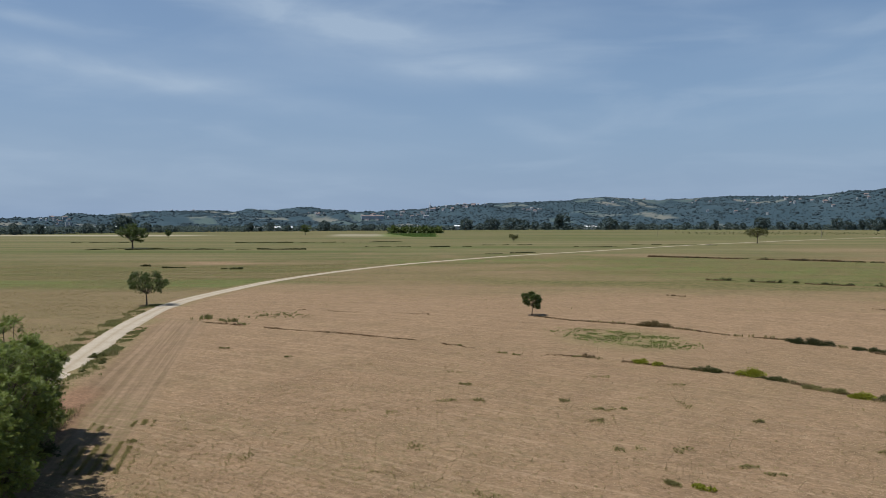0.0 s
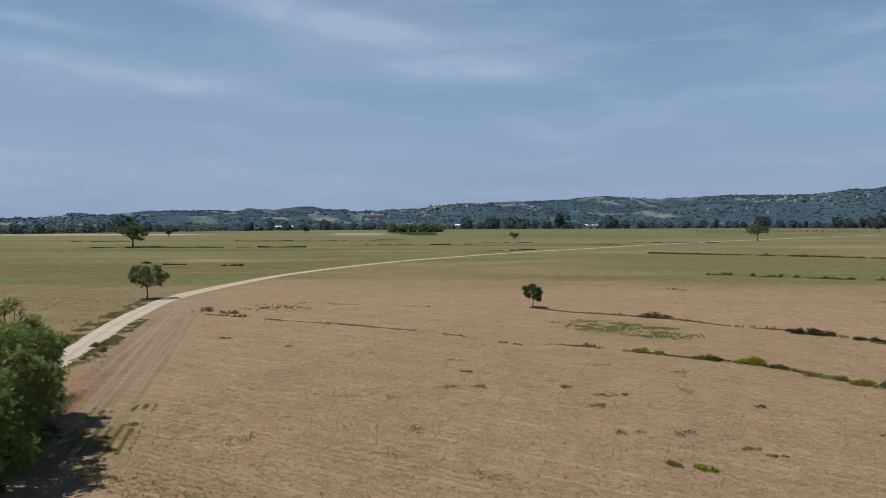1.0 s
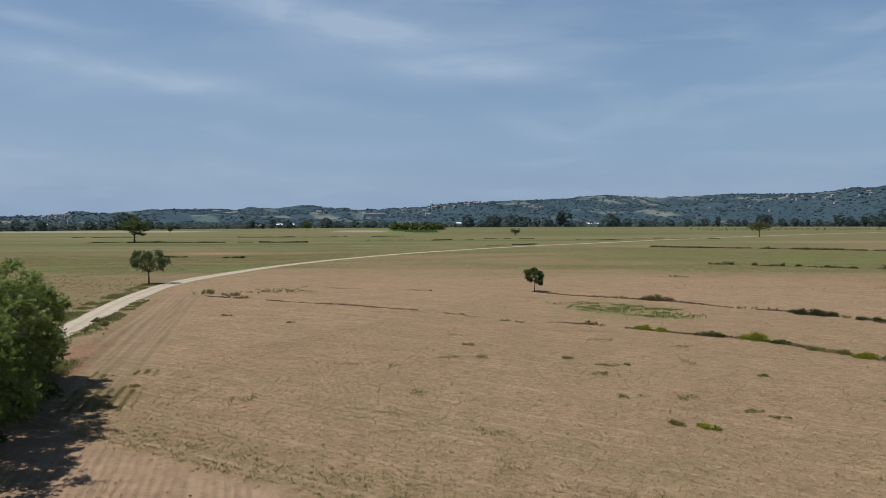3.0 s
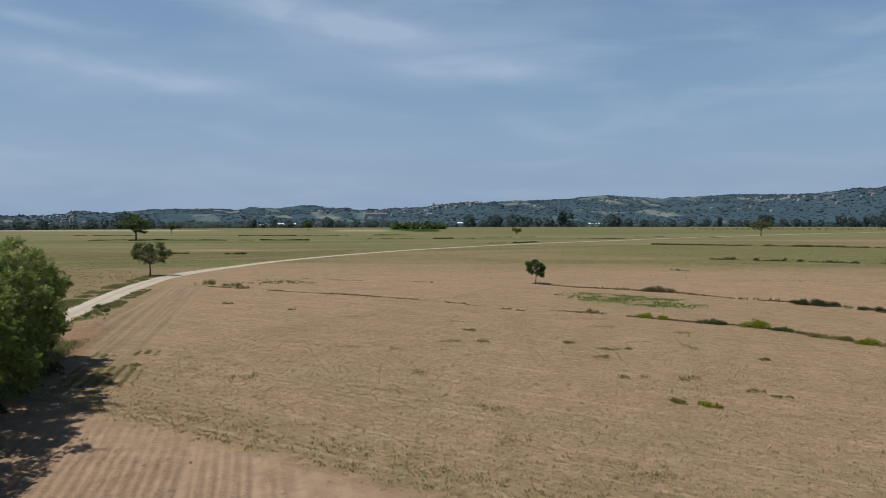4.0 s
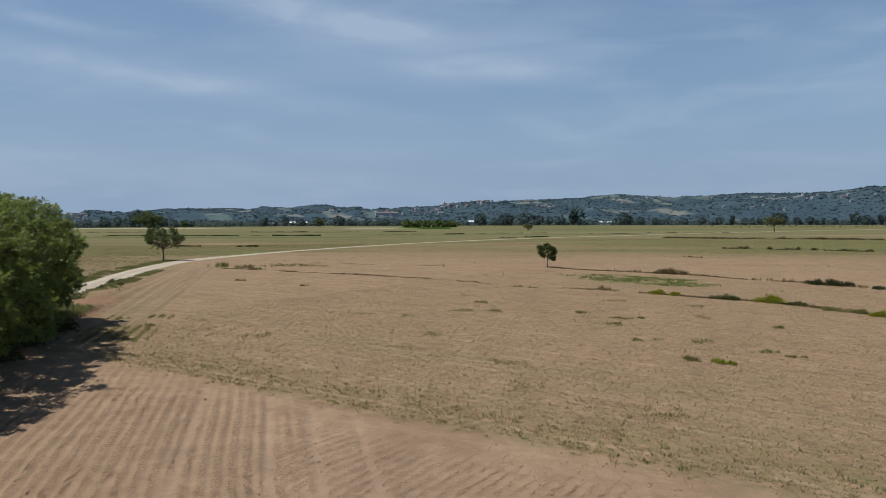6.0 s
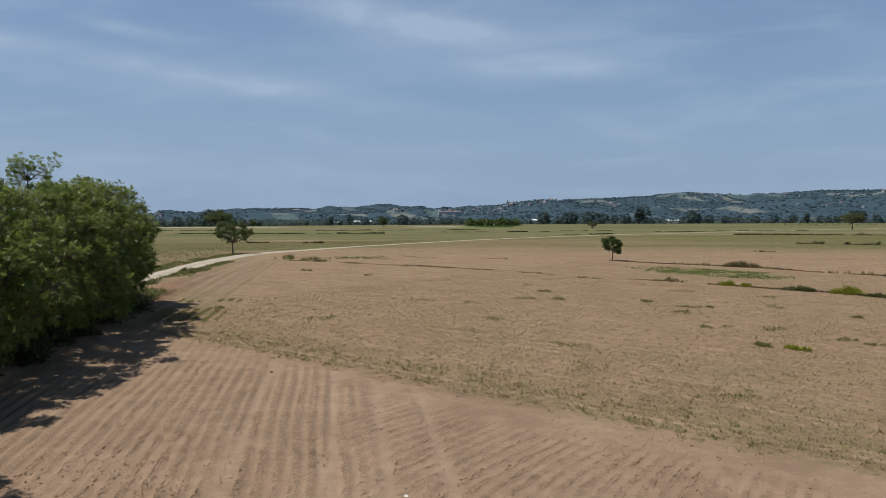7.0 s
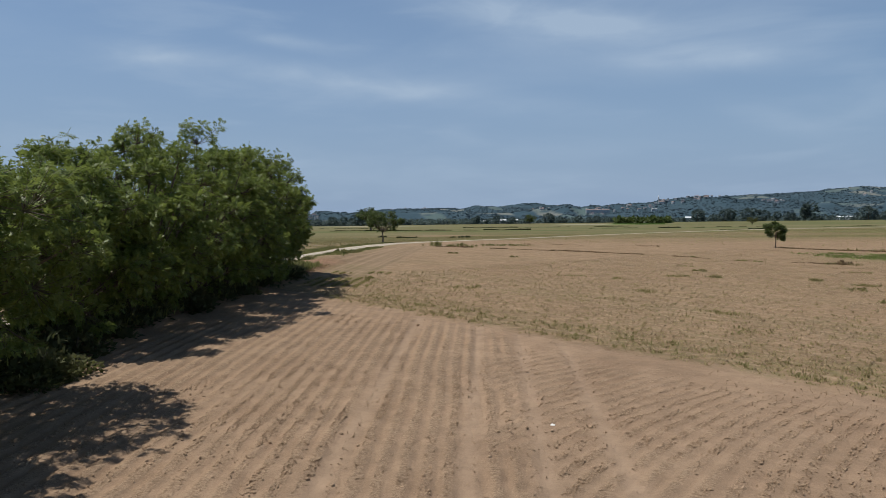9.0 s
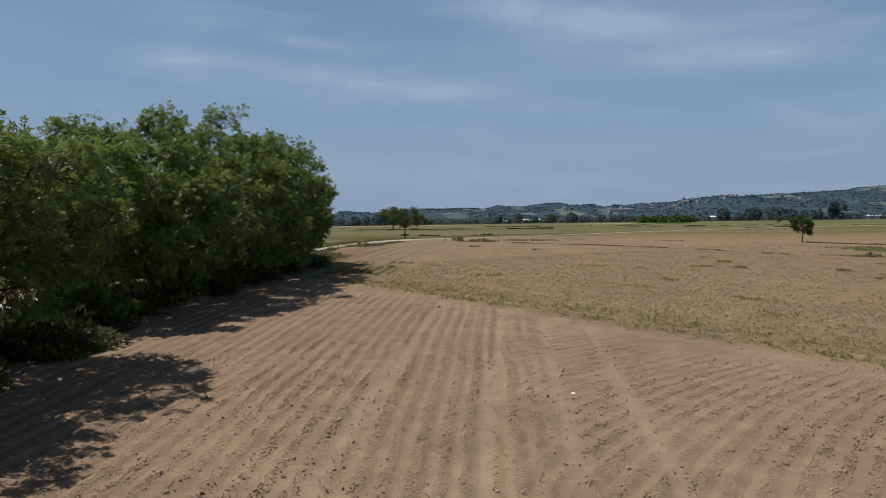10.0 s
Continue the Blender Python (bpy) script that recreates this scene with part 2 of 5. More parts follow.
    olivec = k.mix(k.ramp(py, 300.0, 460.0, 0.0, 0.85), olivec, farc)
    col = k.mix(olive, col, olivec)
    greenc = k.mix(k.ramp(mid, 0.3, 0.7), (0.090, 0.132, 0.032), (0.142, 0.165, 0.054))
    col = k.mix(k.math("MULTIPLY", green, k.ramp(mid, 0.3, 0.6, 0.55, 1.0)), col, greenc)
    col = k.mix(pale, col, (0.36, 0.32, 0.235))
    col = k.mix(bankred, col, k.mix(k.ramp(fine, 0.35, 0.65), (0.29, 0.175, 0.108), (0.205, 0.122, 0.076)))
    # dark leaf litter, with the walnut row's shade put into its colour
    col = k.mix(shaded_litter, col, k.mix(k.ramp(fine, 0.35, 0.65), (0.060, 0.045, 0.028), (0.095, 0.072, 0.042)))
    patch = k.ramp(k.noise(0.16, 4, 0.6), 0.3, 0.7, 0.94, 1.06)
    fleck = k.ramp(k.noise(1.1, 3, 0.7), 0.3, 0.7, 0.88, 1.10)
    tone = k.n.new("ShaderNodeHueSaturation")
    k.put(tone.inputs["Value"], k.math("MULTIPLY", patch, fleck)), k.put(tone.inputs["Color"], col)
    col = tone.outputs[0]
    clods = k.ramp(k.voronoi(6.5), 0.0, 0.45, 1.0, 0.0)
    h = k.math("ADD", k.math("MULTIPLY", crumb, k.ramp(furrow, 0.0, 1.0, 0.45, 1.1)), k.math("ADD", k.math("MULTIPLY", fine, 0.6), k.math("ADD", k.math("MULTIPLY", grit, 0.34), k.math("MULTIPLY", clods, 0.10))))
    return k.finish(col, 0.95, k.bump(h, 0.7, 0.09), specular=0.12)


def road_material():
    k = Nodes("pale_gravel")
    ruts = k.attr("ruts")
    fine, mid, grit = k.noise(4.0, 5, 0.65), k.noise(0.4, 4), k.noise(25.0, 3)
    col = k.mix(k.ramp(mid, 0.3, 0.7), (0.40, 0.345, 0.27), (0.47, 0.41, 0.33))
    col = k.mix(k.ramp(fine, 0.45, 0.75), col, (0.36, 0.305, 0.235))
    col = k.mix(k.math("MULTIPLY", ruts, k.ramp(fine, 0.3, 0.6, 0.3, 0.8)), col, (0.30, 0.245, 0.16))
    return k.finish(col, 0.95, k.bump(k.math("ADD", fine, k.math("MULTIPLY", grit, 0.4)), 0.5, 0.05), specular=0.15)


def leaf_material(name, dark, light, tint, gloss=0.5):
    k = Nodes(name)
    geo = k.n.new("ShaderNodeNewGeometry")
    rnd = geo.outputs["Random Per Island"]
    col = k.mix(rnd, dark, light)
    col = k.mix(k.ramp(k.noise(0.7, 3), 0.4, 0.7, 0.0, 0.6), col, tint)
    return k.finish(col, gloss, specular=0.25, through=light)


def bark_material():
    k = Nodes("grey_brown_bark")
    v = k.mapped(0, (9, 9, 1.6))
    n = k.noise(1.0, 5, 0.6, v)
    col = k.mix(k.ramp(n, 0.35, 0.65), (0.07, 0.055, 0.042), (0.17, 0.14, 0.11))
    return k.finish(col, 0.92, k.bump(n, 0.7, 0.03))


def blade_material(name, a, b, c):
    k = Nodes(name)
    rnd = k.n.new("ShaderNodeNewGeometry").outputs["Random Per Island"]
    col = k.mix(rnd, a, b)
    col = k.mix(k.ramp(k.noise(0.25, 3), 0.4, 0.65), col, c)
    return k.finish(col, 0.8, specular=0.2, through=b)


def plain_material(name, a, b, rough=0.8, scale=0.3):
    k = Nodes(name)
    n = k.noise(scale, 4, 0.6)
    return k.finish(k.mix(k.ramp(n, 0.35, 0.65), a, b), rough, k.bump(n, 0.2, 0.05))


def hill_material():
    k = Nodes("hazed_wooded_hill")
    big = k.noise(0.0035, 5, 0.6)
    mid = k.noise(0.012, 5, 0.6)
    # blue distance haze is worked into the wood and field colours
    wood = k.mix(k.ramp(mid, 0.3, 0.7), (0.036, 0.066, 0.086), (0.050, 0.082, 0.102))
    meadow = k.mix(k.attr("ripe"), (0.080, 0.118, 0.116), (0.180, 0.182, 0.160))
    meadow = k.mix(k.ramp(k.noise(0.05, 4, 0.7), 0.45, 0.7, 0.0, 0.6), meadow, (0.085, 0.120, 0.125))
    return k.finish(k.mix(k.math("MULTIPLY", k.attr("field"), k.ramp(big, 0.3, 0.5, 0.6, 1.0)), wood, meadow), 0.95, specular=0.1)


M_GROUND, M_ROAD, M_BARK, M_HILL = ground_material(), road_material(), bark_material(), hill_material()
M_WALNUT = leaf_material("walnut_leaf", (0.066, 0.098, 0.021), (0.212, 0.266, 0.064), (0.120, 0.160, 0.035), 0.45)
M_FIELDLEAF = leaf_material("field_tree_leaf", (0.044, 0.070, 0.022), (0.098, 0.132, 0.038), (0.066, 0.095, 0.028))
# leaf colour for the plain's edge, bluish because it includes the haze
M_FARLEAF = leaf_material("hazed_distant_tree_leaf", (0.048, 0.078, 0.086), (0.100, 0.134, 0.120), (0.064, 0.096, 0.104), 0.8)
# crowns on the hills: leaf green with the blue of haze mixed in
M_HILLWOOD = leaf_material("hazed_hill_wood_leaf", (0.050, 0.084, 0.106), (0.070, 0.106, 0.126), (0.060, 0.095, 0.116), 0.9)
M_YELLOW = leaf_material("yellow_green_shrub_leaf", (0.15, 0.17, 0.02), (0.30, 0.31, 0.035), (0.21, 0.23, 0.03), 0.7)
M_SHRUB = leaf_material("dull_green_shrub_leaf", (0.060, 0.072, 0.024), (0.13, 0.135, 0.050), (0.10, 0.098, 0.040), 0.7)
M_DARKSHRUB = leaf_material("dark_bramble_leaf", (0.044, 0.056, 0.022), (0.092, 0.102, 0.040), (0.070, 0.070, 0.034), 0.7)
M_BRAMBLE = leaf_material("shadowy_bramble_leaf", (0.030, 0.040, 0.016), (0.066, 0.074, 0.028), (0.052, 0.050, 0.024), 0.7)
M_WEED = blade_material("dry_olive_weed", (0.235, 0.198, 0.090), (0.385, 0.315, 0.170), (0.29, 0.242, 0.112))
M_GRASS = blade_material("verge_grass", (0.115, 0.140, 0.045), (0.22, 0.225, 0.085), (0.27, 0.235, 0.115))
M_DRYGRASS = blade_material("straw_grass", (0.27, 0.20, 0.11), (0.38, 0.29, 0.17), (0.26, 0.18, 0.11))
M_RUSSET = blade_material("russet_dry_weed", (0.17, 0.110, 0.065), (0.25, 0.175, 0.105), (0.16, 0.13, 0.065))
M_WEEDLEAF = leaf_material("pale_weed_leaf", (0.16, 0.150, 0.058), (0.29, 0.26, 0.110), (0.22, 0.20, 0.08), 0.8)
M_LUSH = blade_material("lush_field_green", (0.080, 0.140, 0.034), (0.130, 0.200, 0.050), (0.105, 0.170, 0.042))
M_GREENWEED = blade_material("green_stubble_weed", (0.175, 0.162, 0.064), (0.30, 0.260, 0.115), (0.22, 0.198, 0.082))
M_CROP = blade_material("broad_green_crop", (0.13, 0.185, 0.05), (0.24, 0.28, 0.09), (0.20, 0.22, 0.08))
M_STALK = blade_material("dry_straw_stalk", (0.22, 0.167, 0.092), (0.50, 0.385, 0.25), (0.33, 0.252, 0.145))
M_PASTURE = blade_material("dry_pasture_grass", (0.18, 0.163, 0.068), (0.35, 0.295, 0.148), (0.25, 0.218, 0.098))
M_CLOD = plain_material("dry_earth_clod", (0.275, 0.188, 0.118), (0.385, 0.270, 0.175), 0.95, 2.0)
M_LUMP = plain_material("dark_earth_lump", (0.19, 0.125, 0.08), (0.27, 0.185, 0.12), 0.95, 6.0)
M_WALL = plain_material("white_rendered_wall", (0.31, 0.34, 0.37), (0.42, 0.45, 0.48), 0.85)
M_PALEROOF = plain_material("faded_grey_tile_roof", (0.27, 0.27, 0.28), (0.36, 0.36, 0.37), 0.85)
M_REED = leaf_material("brown_reed_leaf", (0.105, 0.085, 0.038), (0.205, 0.160, 0.075), (0.150, 0.115, 0.055), 0.8)
M_ROOF = plain_material("clay_tile_roof", (0.19, 0.145, 0.135), (0.25, 0.195, 0.18), 0.9)
M_SHEET = plain_material("pale_sheet_roof", (0.62, 0.65, 0.70), (0.75, 0.78, 0.80), 0.6)
M_POLE = plain_material("weathered_pole", (0.16, 0.14, 0.12), (0.26, 0.24, 0.21), 0.9)
M_STONE = plain_material("white_stone", (0.70, 0.67, 0.62), (0.80, 0.78, 0.74), 0.8)


# ---------- mesh helpers ----------
def mesh_np(name, verts, faces):
    verts, faces = np.asarray(verts, np.float32), np.asarray(faces, np.int32)
    me = bpy.data.meshes.new(name)
    me.vertices.add(len(verts))
    me.vertices.foreach_set("co", verts.ravel())
    me.loops.add(faces.size)
    me.loops.foreach_set("vertex_index", faces.ravel())
    me.polygons.add(len(faces))
    me.polygons.foreach_set("loop_start", np.arange(len(faces), dtype=np.int32) * faces.shape[1])
    me.update(calc_edges=True)
    return me


def part_np(name, verts, faces, mat, parent=None, label="", smooth=False):
    me = mesh_np(name, verts, faces)
    me.materials.append(mat)
    if smooth:
        me.shade_smooth()
    ob = new(name, me)
    ob.parent = parent
    if label:
        ob["label"] = label
    return ob


def part(name, bm, mat, parent=None, label=""):
    me = bpy.data.meshes.new(name)
    bm.to_mesh(me)
    bm.free()
    me.materials.append(mat)
    ob = new(name, me)
    ob.parent = parent
    if label:
        ob["label"] = label
    return ob


def join(pieces):
    """Several (verts, faces) pieces as one."""
    vs, fs, n = [], [], 0
    for v, f in pieces:
        vs.append(v), fs.append(np.asarray(f) + n)
        n += len(v)
    return np.concatenate(vs), np.concatenate(fs)


def tube(points, radii, sides=7):
    p = np.asarray(points, float)
    d = np.gradient(p, axis=0)
    d /= np.linalg.norm(d, axis=1)[:, None] + 1e-9
    ref = np.where(np.abs(d[:, 2:3]) > 0.9, [[1.0, 0, 0]], [[0, 0, 1.0]])
    a = np.cross(d, ref)
    a /= np.linalg.norm(a, axis=1)[:, None]
    b = np.cross(d, a)
    ang = np.linspace(0, 2 * np.pi, sides, endpoint=False)
    ring = a[:, None] * np.cos(ang)[None, :, None] + b[:, None] * np.sin(ang)[None, :, None]
    v = (p[:, None] + ring * np.asarray(radii)[:, None, None]).reshape(-1, 3)
    f = []
    for i in range(len(p) - 1):
        for j in range(sides):
            q = (j + 1) % sides
            f.append((i * sides + j, i * sides + q, (i + 1) * sides + q, (i + 1) * sides + j))
    return v, np.array(f)


def frames_from(direction, rng, up_bias=0.8):
    """Orthonormal bases whose x axis runs along each direction and whose z axis leans up."""
    x = direction / (np.linalg.norm(direction, axis=1)[:, None] + 1e-9)
    up = np.array([[0, 0, 1.0]]) * up_bias + rng.normal(0, 0.45, x.shape)
    y = np.cross(up, x)
    y /= np.linalg.norm(y, axis=1)[:, None] + 1e-9
    return np.stack([x, y, np.cross(x, y)], 1)


def leaf_template(kind):
    """A pair of leaflets or one simple folded blade, one metre long along x."""
    def leaflet(base, direction, length, width, drop):
        d = np.array([direction[0], direction[1], 0.0])
        s = np.array([-d[1], d[0], 0.0])
        b = np.array(base)
        return [b, b + d * length * 0.45 + s * width / 2 + (0, 0, drop * 0.2), b + d * length + (0, 0, -drop), b + d * length * 0.45 - s * width / 2 + (0, 0, drop * 0.2)]
    v = []
    if kind == "pair":
        v += leaflet((0.0, 0, 0), (0.9, 0.42), 0.9, 0.42, 0.12)
        v += leaflet((0.0, 0, 0), (0.9, -0.42), 0.9, 0.42, 0.12)
    else:
        v += leaflet((0, 0, 0), (1, 0), 1.0, 0.62, 0.14)
    return np.array(v)


def leaves(points, direction, size, kind, rng):
    t = leaf_template(kind)
    basis = frames_from(direction, rng)
    v = np.einsum("vk,nkj->nvj", t, basis) * np.asarray(size)[:, None, None] + points[:, None]
    n, m = len(points), len(t)
    f = np.arange(n * m).reshape(-1, 4)
    return v.reshape(-1, 3), f


def blades(points, per, height, spread, width, rng, lean=(0.15, 0.7)):
    """Tufts of narrow bent blades."""
    n = len(points)
    base = np.repeat(points, per, 0) + np.concatenate([rng.normal(0, spread, (n * per, 2)), np.zeros((n * per, 1))], 1)
    h = np.repeat(np.broadcast_to(height, n), per) * rng.uniform(0.55, 1.15, n * per)
    az = rng.uniform(0, 2 * np.pi, n * per)
    lean = rng.uniform(*lean, n * per)
    tip = base + np.stack([np.cos(az) * lean * h, np.sin(az) * lean * h, h], 1)
    side = np.stack([-np.sin(az), np.cos(az), np.zeros_like(az)], 1) * (np.broadcast_to(width, n).repeat(per) / 2)[:, None]
    mid = base * 0.5 + tip * 0.5 + np.array([0, 0, 1]) * (h * 0.12)[:, None]
    v = np.stack([base - side * 0.5, base + side * 0.5, mid + side, tip, mid - side], 1).reshape(-1, 3)
    f = np.arange(n * per * 5).reshape(-1, 5)
    return v, f


def sward(name, label, points, tall, wide, lean, mat, rng):
    """Short single blades all over a stretch of ground."""
    p = lie(points)
    n = len(p)
    az, h, w = rng.uniform(0, 2 * np.pi, n), rng.uniform(*tall, n), rng.uniform(*wide, n)
    side = np.stack([np.cos(az), np.sin(az), 0 * az], 1) * w[:, None]
    tip = p + np.stack([rng.normal(0, lean, n), rng.normal(0, lean, n), h], 1)
    v = np.stack([p - side, p + side, tip + side * 0.5, tip - side * 0.7], 1).reshape(-1, 3)
    return tagged(part_np(name, v, np.arange(n * 4).reshape(-1, 4), mat), label, "grass", kind="stuff")


def value_noise(x, y, seed=0):
    """Smooth lattice noise from -1 to 1."""
    xi, yi = np.floor(x).astype(np.int64), np.floor(y).astype(np.int64)
    fx, fy = x - xi, y - yi
    fx, fy = fx * fx * (3 - 2 * fx), fy * fy * (3 - 2 * fy)

    def h(a, b):
        n = (a * 374761393 + b * 668265263 + seed * 2147483 + 1013904223) & 0xFFFFFFFF
        n = ((n ^ (n >> 13)) * 1274126177) & 0xFFFFFFFF
        return ((n ^ (n >> 16)) & 0xFFFF) / 32767.5 - 1.0
    return (h(xi, yi) * (1 - fx) + h(xi + 1, yi) * fx) * (1 - fy) + (h(xi, yi + 1) * (1 - fx) + h(xi + 1, yi + 1) * fx) * fy


def fractal(x, y, seed=0, octaves=4):
    return sum(value_noise(x * 2 ** o, y * 2 ** o, seed + o) * 0.5 ** o for o in range(octaves))


def smooth(lo, hi, v):
    t = np.clip((v - lo) / (hi - lo), 0, 1)
    return t * t * (3 - 2 * t)


# ---------- the lie of the land ----------
def land(x, y):
    """Height of the plain: a shallow swell round the near field on a level plain."""
    x, y = np.asarray(x, float), np.asarray(y, float)
    k = np.exp(-((x / 220) ** 2 + ((y - 80) / 220) ** 2))
    u, v = x / 50, y / 100
    return -1.0 + k * (-0.217 - 3.165 * u + 1.561 * v + 1.793 * u * v - 0.316 * v * v)


def lie(p):
    """Points (x, y) set on the land."""
    p = np.asarray(p, float)
    return np.concatenate([p, land(p[:, 0], p[:, 1])[:, None]], 1)


# the track: along the walnut row, round the bend, then away across the plain
ROAD_KNOTS = np.array([(-10.6, -46), (-19, -10), (-26.5, 22), (-35.2, 59), (-40.1, 80), (-44.6, 99), (-47.7, 112), (-51.3, 130), (-54.6, 150), (-55.9, 170), (-54.6, 200), (-50.5, 237), (-39, 279),
                       (-20, 321), (4, 357), (42, 409), (88, 463), (140, 532), (205, 608), (290, 694), (400, 800), (560, 935)], float)


def spline(knots, per):
    out = []
    p = np.concatenate([[2 * knots[0] - knots[1]], knots, [2 * knots[-1] - knots[-2]]])
    for i in range(1, len(p) - 2):
        t = np.linspace(0, 1, per, endpoint=False)[:, None]
        a, b, c, d = p[i - 1], p[i], p[i + 1], p[i + 2]
        out.append(0.5 * (2 * b + (c - a) * t + (2 * a - 5 * b + 4 * c - d) * t ** 2 + (3 * b - a - 3 * c + d) * t ** 3))
    return np.concatenate(out + [knots[-1:]])


ROAD = spline(ROAD_KNOTS, 14)


def road_side(x, y):
    """Signed distance from the track's middle, positive on the near field's side."""
    x, y = np.asarray(x, float), np.asarray(y, float)
    shape = x.shape
    q = np.stack([x.ravel(), y.ravel()], 1)
    best, sign = np.full(len(q), 1e9), np.ones(len(q))
    for a, b in zip(ROAD[:-1:2], ROAD[2::2]):
        d = b - a
        t = np.clip(((q - a) @ d) / (d @ d), 0, 1)
        r = q - a - t[:, None] * d
        dist = np.hypot(r[:, 0], r[:, 1])
        s = np.sign(d[1] * r[:, 0] - d[0] * r[:, 1])
        better = dist < best
        best, sign = np.where(better, dist, best), np.where(better, s, sign)
    return (best * sign).reshape(shape)


def strip(x, y):
    """Distance across the field's drill lines, from the tilled edge."""
    return (y - 35.2 + 0.49 * x) * 0.898


def graded(fine_lo, fine_hi, step, lo, hi, growth):
    mid = np.arange(fine_lo, fine_hi + step / 2, step)
    up, down, s = [mid[-1]], [mid[0]], step
    while up[-1] < hi:
        s *= growth
        up.append(up[-1] + s)
    s = step
    while down[-1] > lo:
        s *= growth
        down.append(down[-1] - s)
    return np.concatenate([down[:0:-1], mid, up[1:]])


def row_bend(x, y):
    """Distance across the tilled rows that bend away into the field."""
    return (x - 0.14 * (y - 15) - 0.015 * (y - 15) ** 2) * 0.96


def build_ground():
    xs = graded(-19, 9, 0.062, -4700, 4700, 1.055)
    ys = graded(10, 41, 0.20, -900, 4700, 1.048)
    x, y = np.meshgrid(xs, ys)
    z = land(x, y)
    d = road_side(x, y)
    s = strip(x, y)
    till = smooth(1.2, -1.0, s + 0.9 * fractal(x * 0.35, y * 0.35, 5)) * (d > 3)
    # tilled ridges: parallel to the walnut row, fanning out further into the field
    wobble = 0.10 * fractal(x * 0.10, y * 0.10, 9)
    ph_a, ph_b = (x + 0.27 * y) * 0.965 + wobble, row_bend(x, y) + 1.6 * wobble
    rows_a = np.sin(ph_a * 2 * np.pi / 0.53) + 0.55 * value_noise(ph_a / 0.265, y * 0.12, 23)
    rows_b = np.sin(ph_b * 2 * np.pi / 0.58) + 0.55 * value_noise(ph_b / 0.29, y * 0.12, 25)
    pick = smooth(-1.3, 1.3, x + 2.9 + 0.24 * (y - 19.3) + 1.5 * fractal(x * 0.35, y * 0.35, 21))
    margin = 1 - smooth(-4.4, -1.8, s + 0.8 * fractal(x * 0.3, y * 0.3, 27)) * (0.45 + 0.55 * pick)
    ridge = (rows_a * (1 - pick) + rows_b * pick * 0.8) * margin - 0.35 * (1 - margin) + 0.38 * fractal(x * 1.5, y * 0.8, 29)
    furrow = smooth(-0.6, 0.7, ridge)  # crumbly crests
    tracks = np.maximum.reduce([np.exp(-((x + 2.2 + 0.24 * (y - 19.3) + off) / 0.28) ** 2) for off in (0.0, 1.9, -2.0, 5.2)])
    depth = till * smooth(80, 45, y) * smooth(6.0, 7.6, d)
    fade = np.clip(0.95 + 0.45 * fractal(x * 0.16, y * 0.16, 31) - 0.15 * pick, 0.3, 1.3)
    z = z + depth * ((0.058 * smooth(-1.2, -0.3, ridge) * fade + 0.014 * (0.5 + furrow) * value_noise(x * 5, y * 2.2, 41) + 0.014 * fractal(x * 0.7, y * 0.7, 51)) * (1 - 0.6 * tracks) - 0.022 * tracks)
    head = smooth(11.8, 10.6, d) * smooth(3.5, 5.0, d) * smooth(44, 52, y) * smooth(135, 122, y) * (1 - till)
    near = np.exp(-((x / 60) ** 2 + ((y - 30) / 60) ** 2))
    z = z + near * (1 - depth) * 0.02 * fractal(x * 2, y * 2, 61)
    # earth bank along the walnut row, up to the track
    bank = smooth(6.6, 4.2, d) * smooth(0.8, 2.4, d) * smooth(96, 78, y)
    z = z + bank * (0.45 + 0.15 * fractal(x * 0.7, y * 0.7, 71))
    v = np.stack([x, y, z], -1).reshape(-1, 3)
    ny, nx = x.shape
    idx = np.arange(ny * nx).reshape(ny, nx)
    f = np.stack([idx[:-1, :-1], idx[:-1, 1:], idx[1:, 1:], idx[1:, :-1]], -1).reshape(-1, 4)
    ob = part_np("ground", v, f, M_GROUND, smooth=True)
    tagged(ob, "dry tan farmland with tilled soil, stubble and olive pasture", "ground", kind="structure")
    n1, n2, n3 = fractal(x / 40, y / 14, 81), fractal(x / 90, y / 25, 91), fractal(x / 7, y / 7, 95)
    far_side = smooth(1.5, 5, -d)
    s_far = strip(x, y)
    olive = np.maximum(far_side * smooth(-0.9, 0.2, n2 + 0.5 * n1 + 0.2 + 0.5 * smooth(160, 260, y)), 0)
    olive = olive * (1 - 0.8 * far_side * smooth(215, 185, y + 6 * n3))
    olive = np.maximum(olive, smooth(165, 240, y + 0.28 * x + 14 * n1) * (0.5 + 0.5 * smooth(-0.6, 0.3, n2)) * (d > 0))
    olive = np.maximum(olive, 0.85 * smooth(380, 520, y + 40 * n2))
    band = smooth(-4, 6, y - (219 - 0.55 * (x - 77))) * smooth(6, -6, y - (372 - 0.87 * (x - 104))) * smooth(25, 80, x)
    olive = np.maximum(olive, 0.95 * band)
    dry = far_side * smooth(0.0, 0.7, n1 - 0.4 * n2) * 0.8 + (d > 0) * smooth(200, 330, y) * smooth(0.2, 0.7, n1) * 0.7
    dry = np.maximum(dry, 0.75 * far_side * smooth(215, 185, y + 5 * n3))
    green = far_side * smooth(26, 6, np.abs(y - 226 + 0.12 * (x + 100))) * smooth(-0.5, 0.5, n3 + 0.4) * 0.8
    green = np.maximum(green, smooth(20, 4, np.abs(y - 352 + 0.1 * x)) * smooth(110, 30, np.abs(x - 45)) * 0.95 * smooth(-0.5, 0.4, n3))
    green = np.maximum(green, smooth(22, 8, np.abs(y - 262 + 0.45 * (x - 100))) * smooth(20, 60, x) * 0.8 * smooth(-0.4, 0.4, n3 + 0.2))
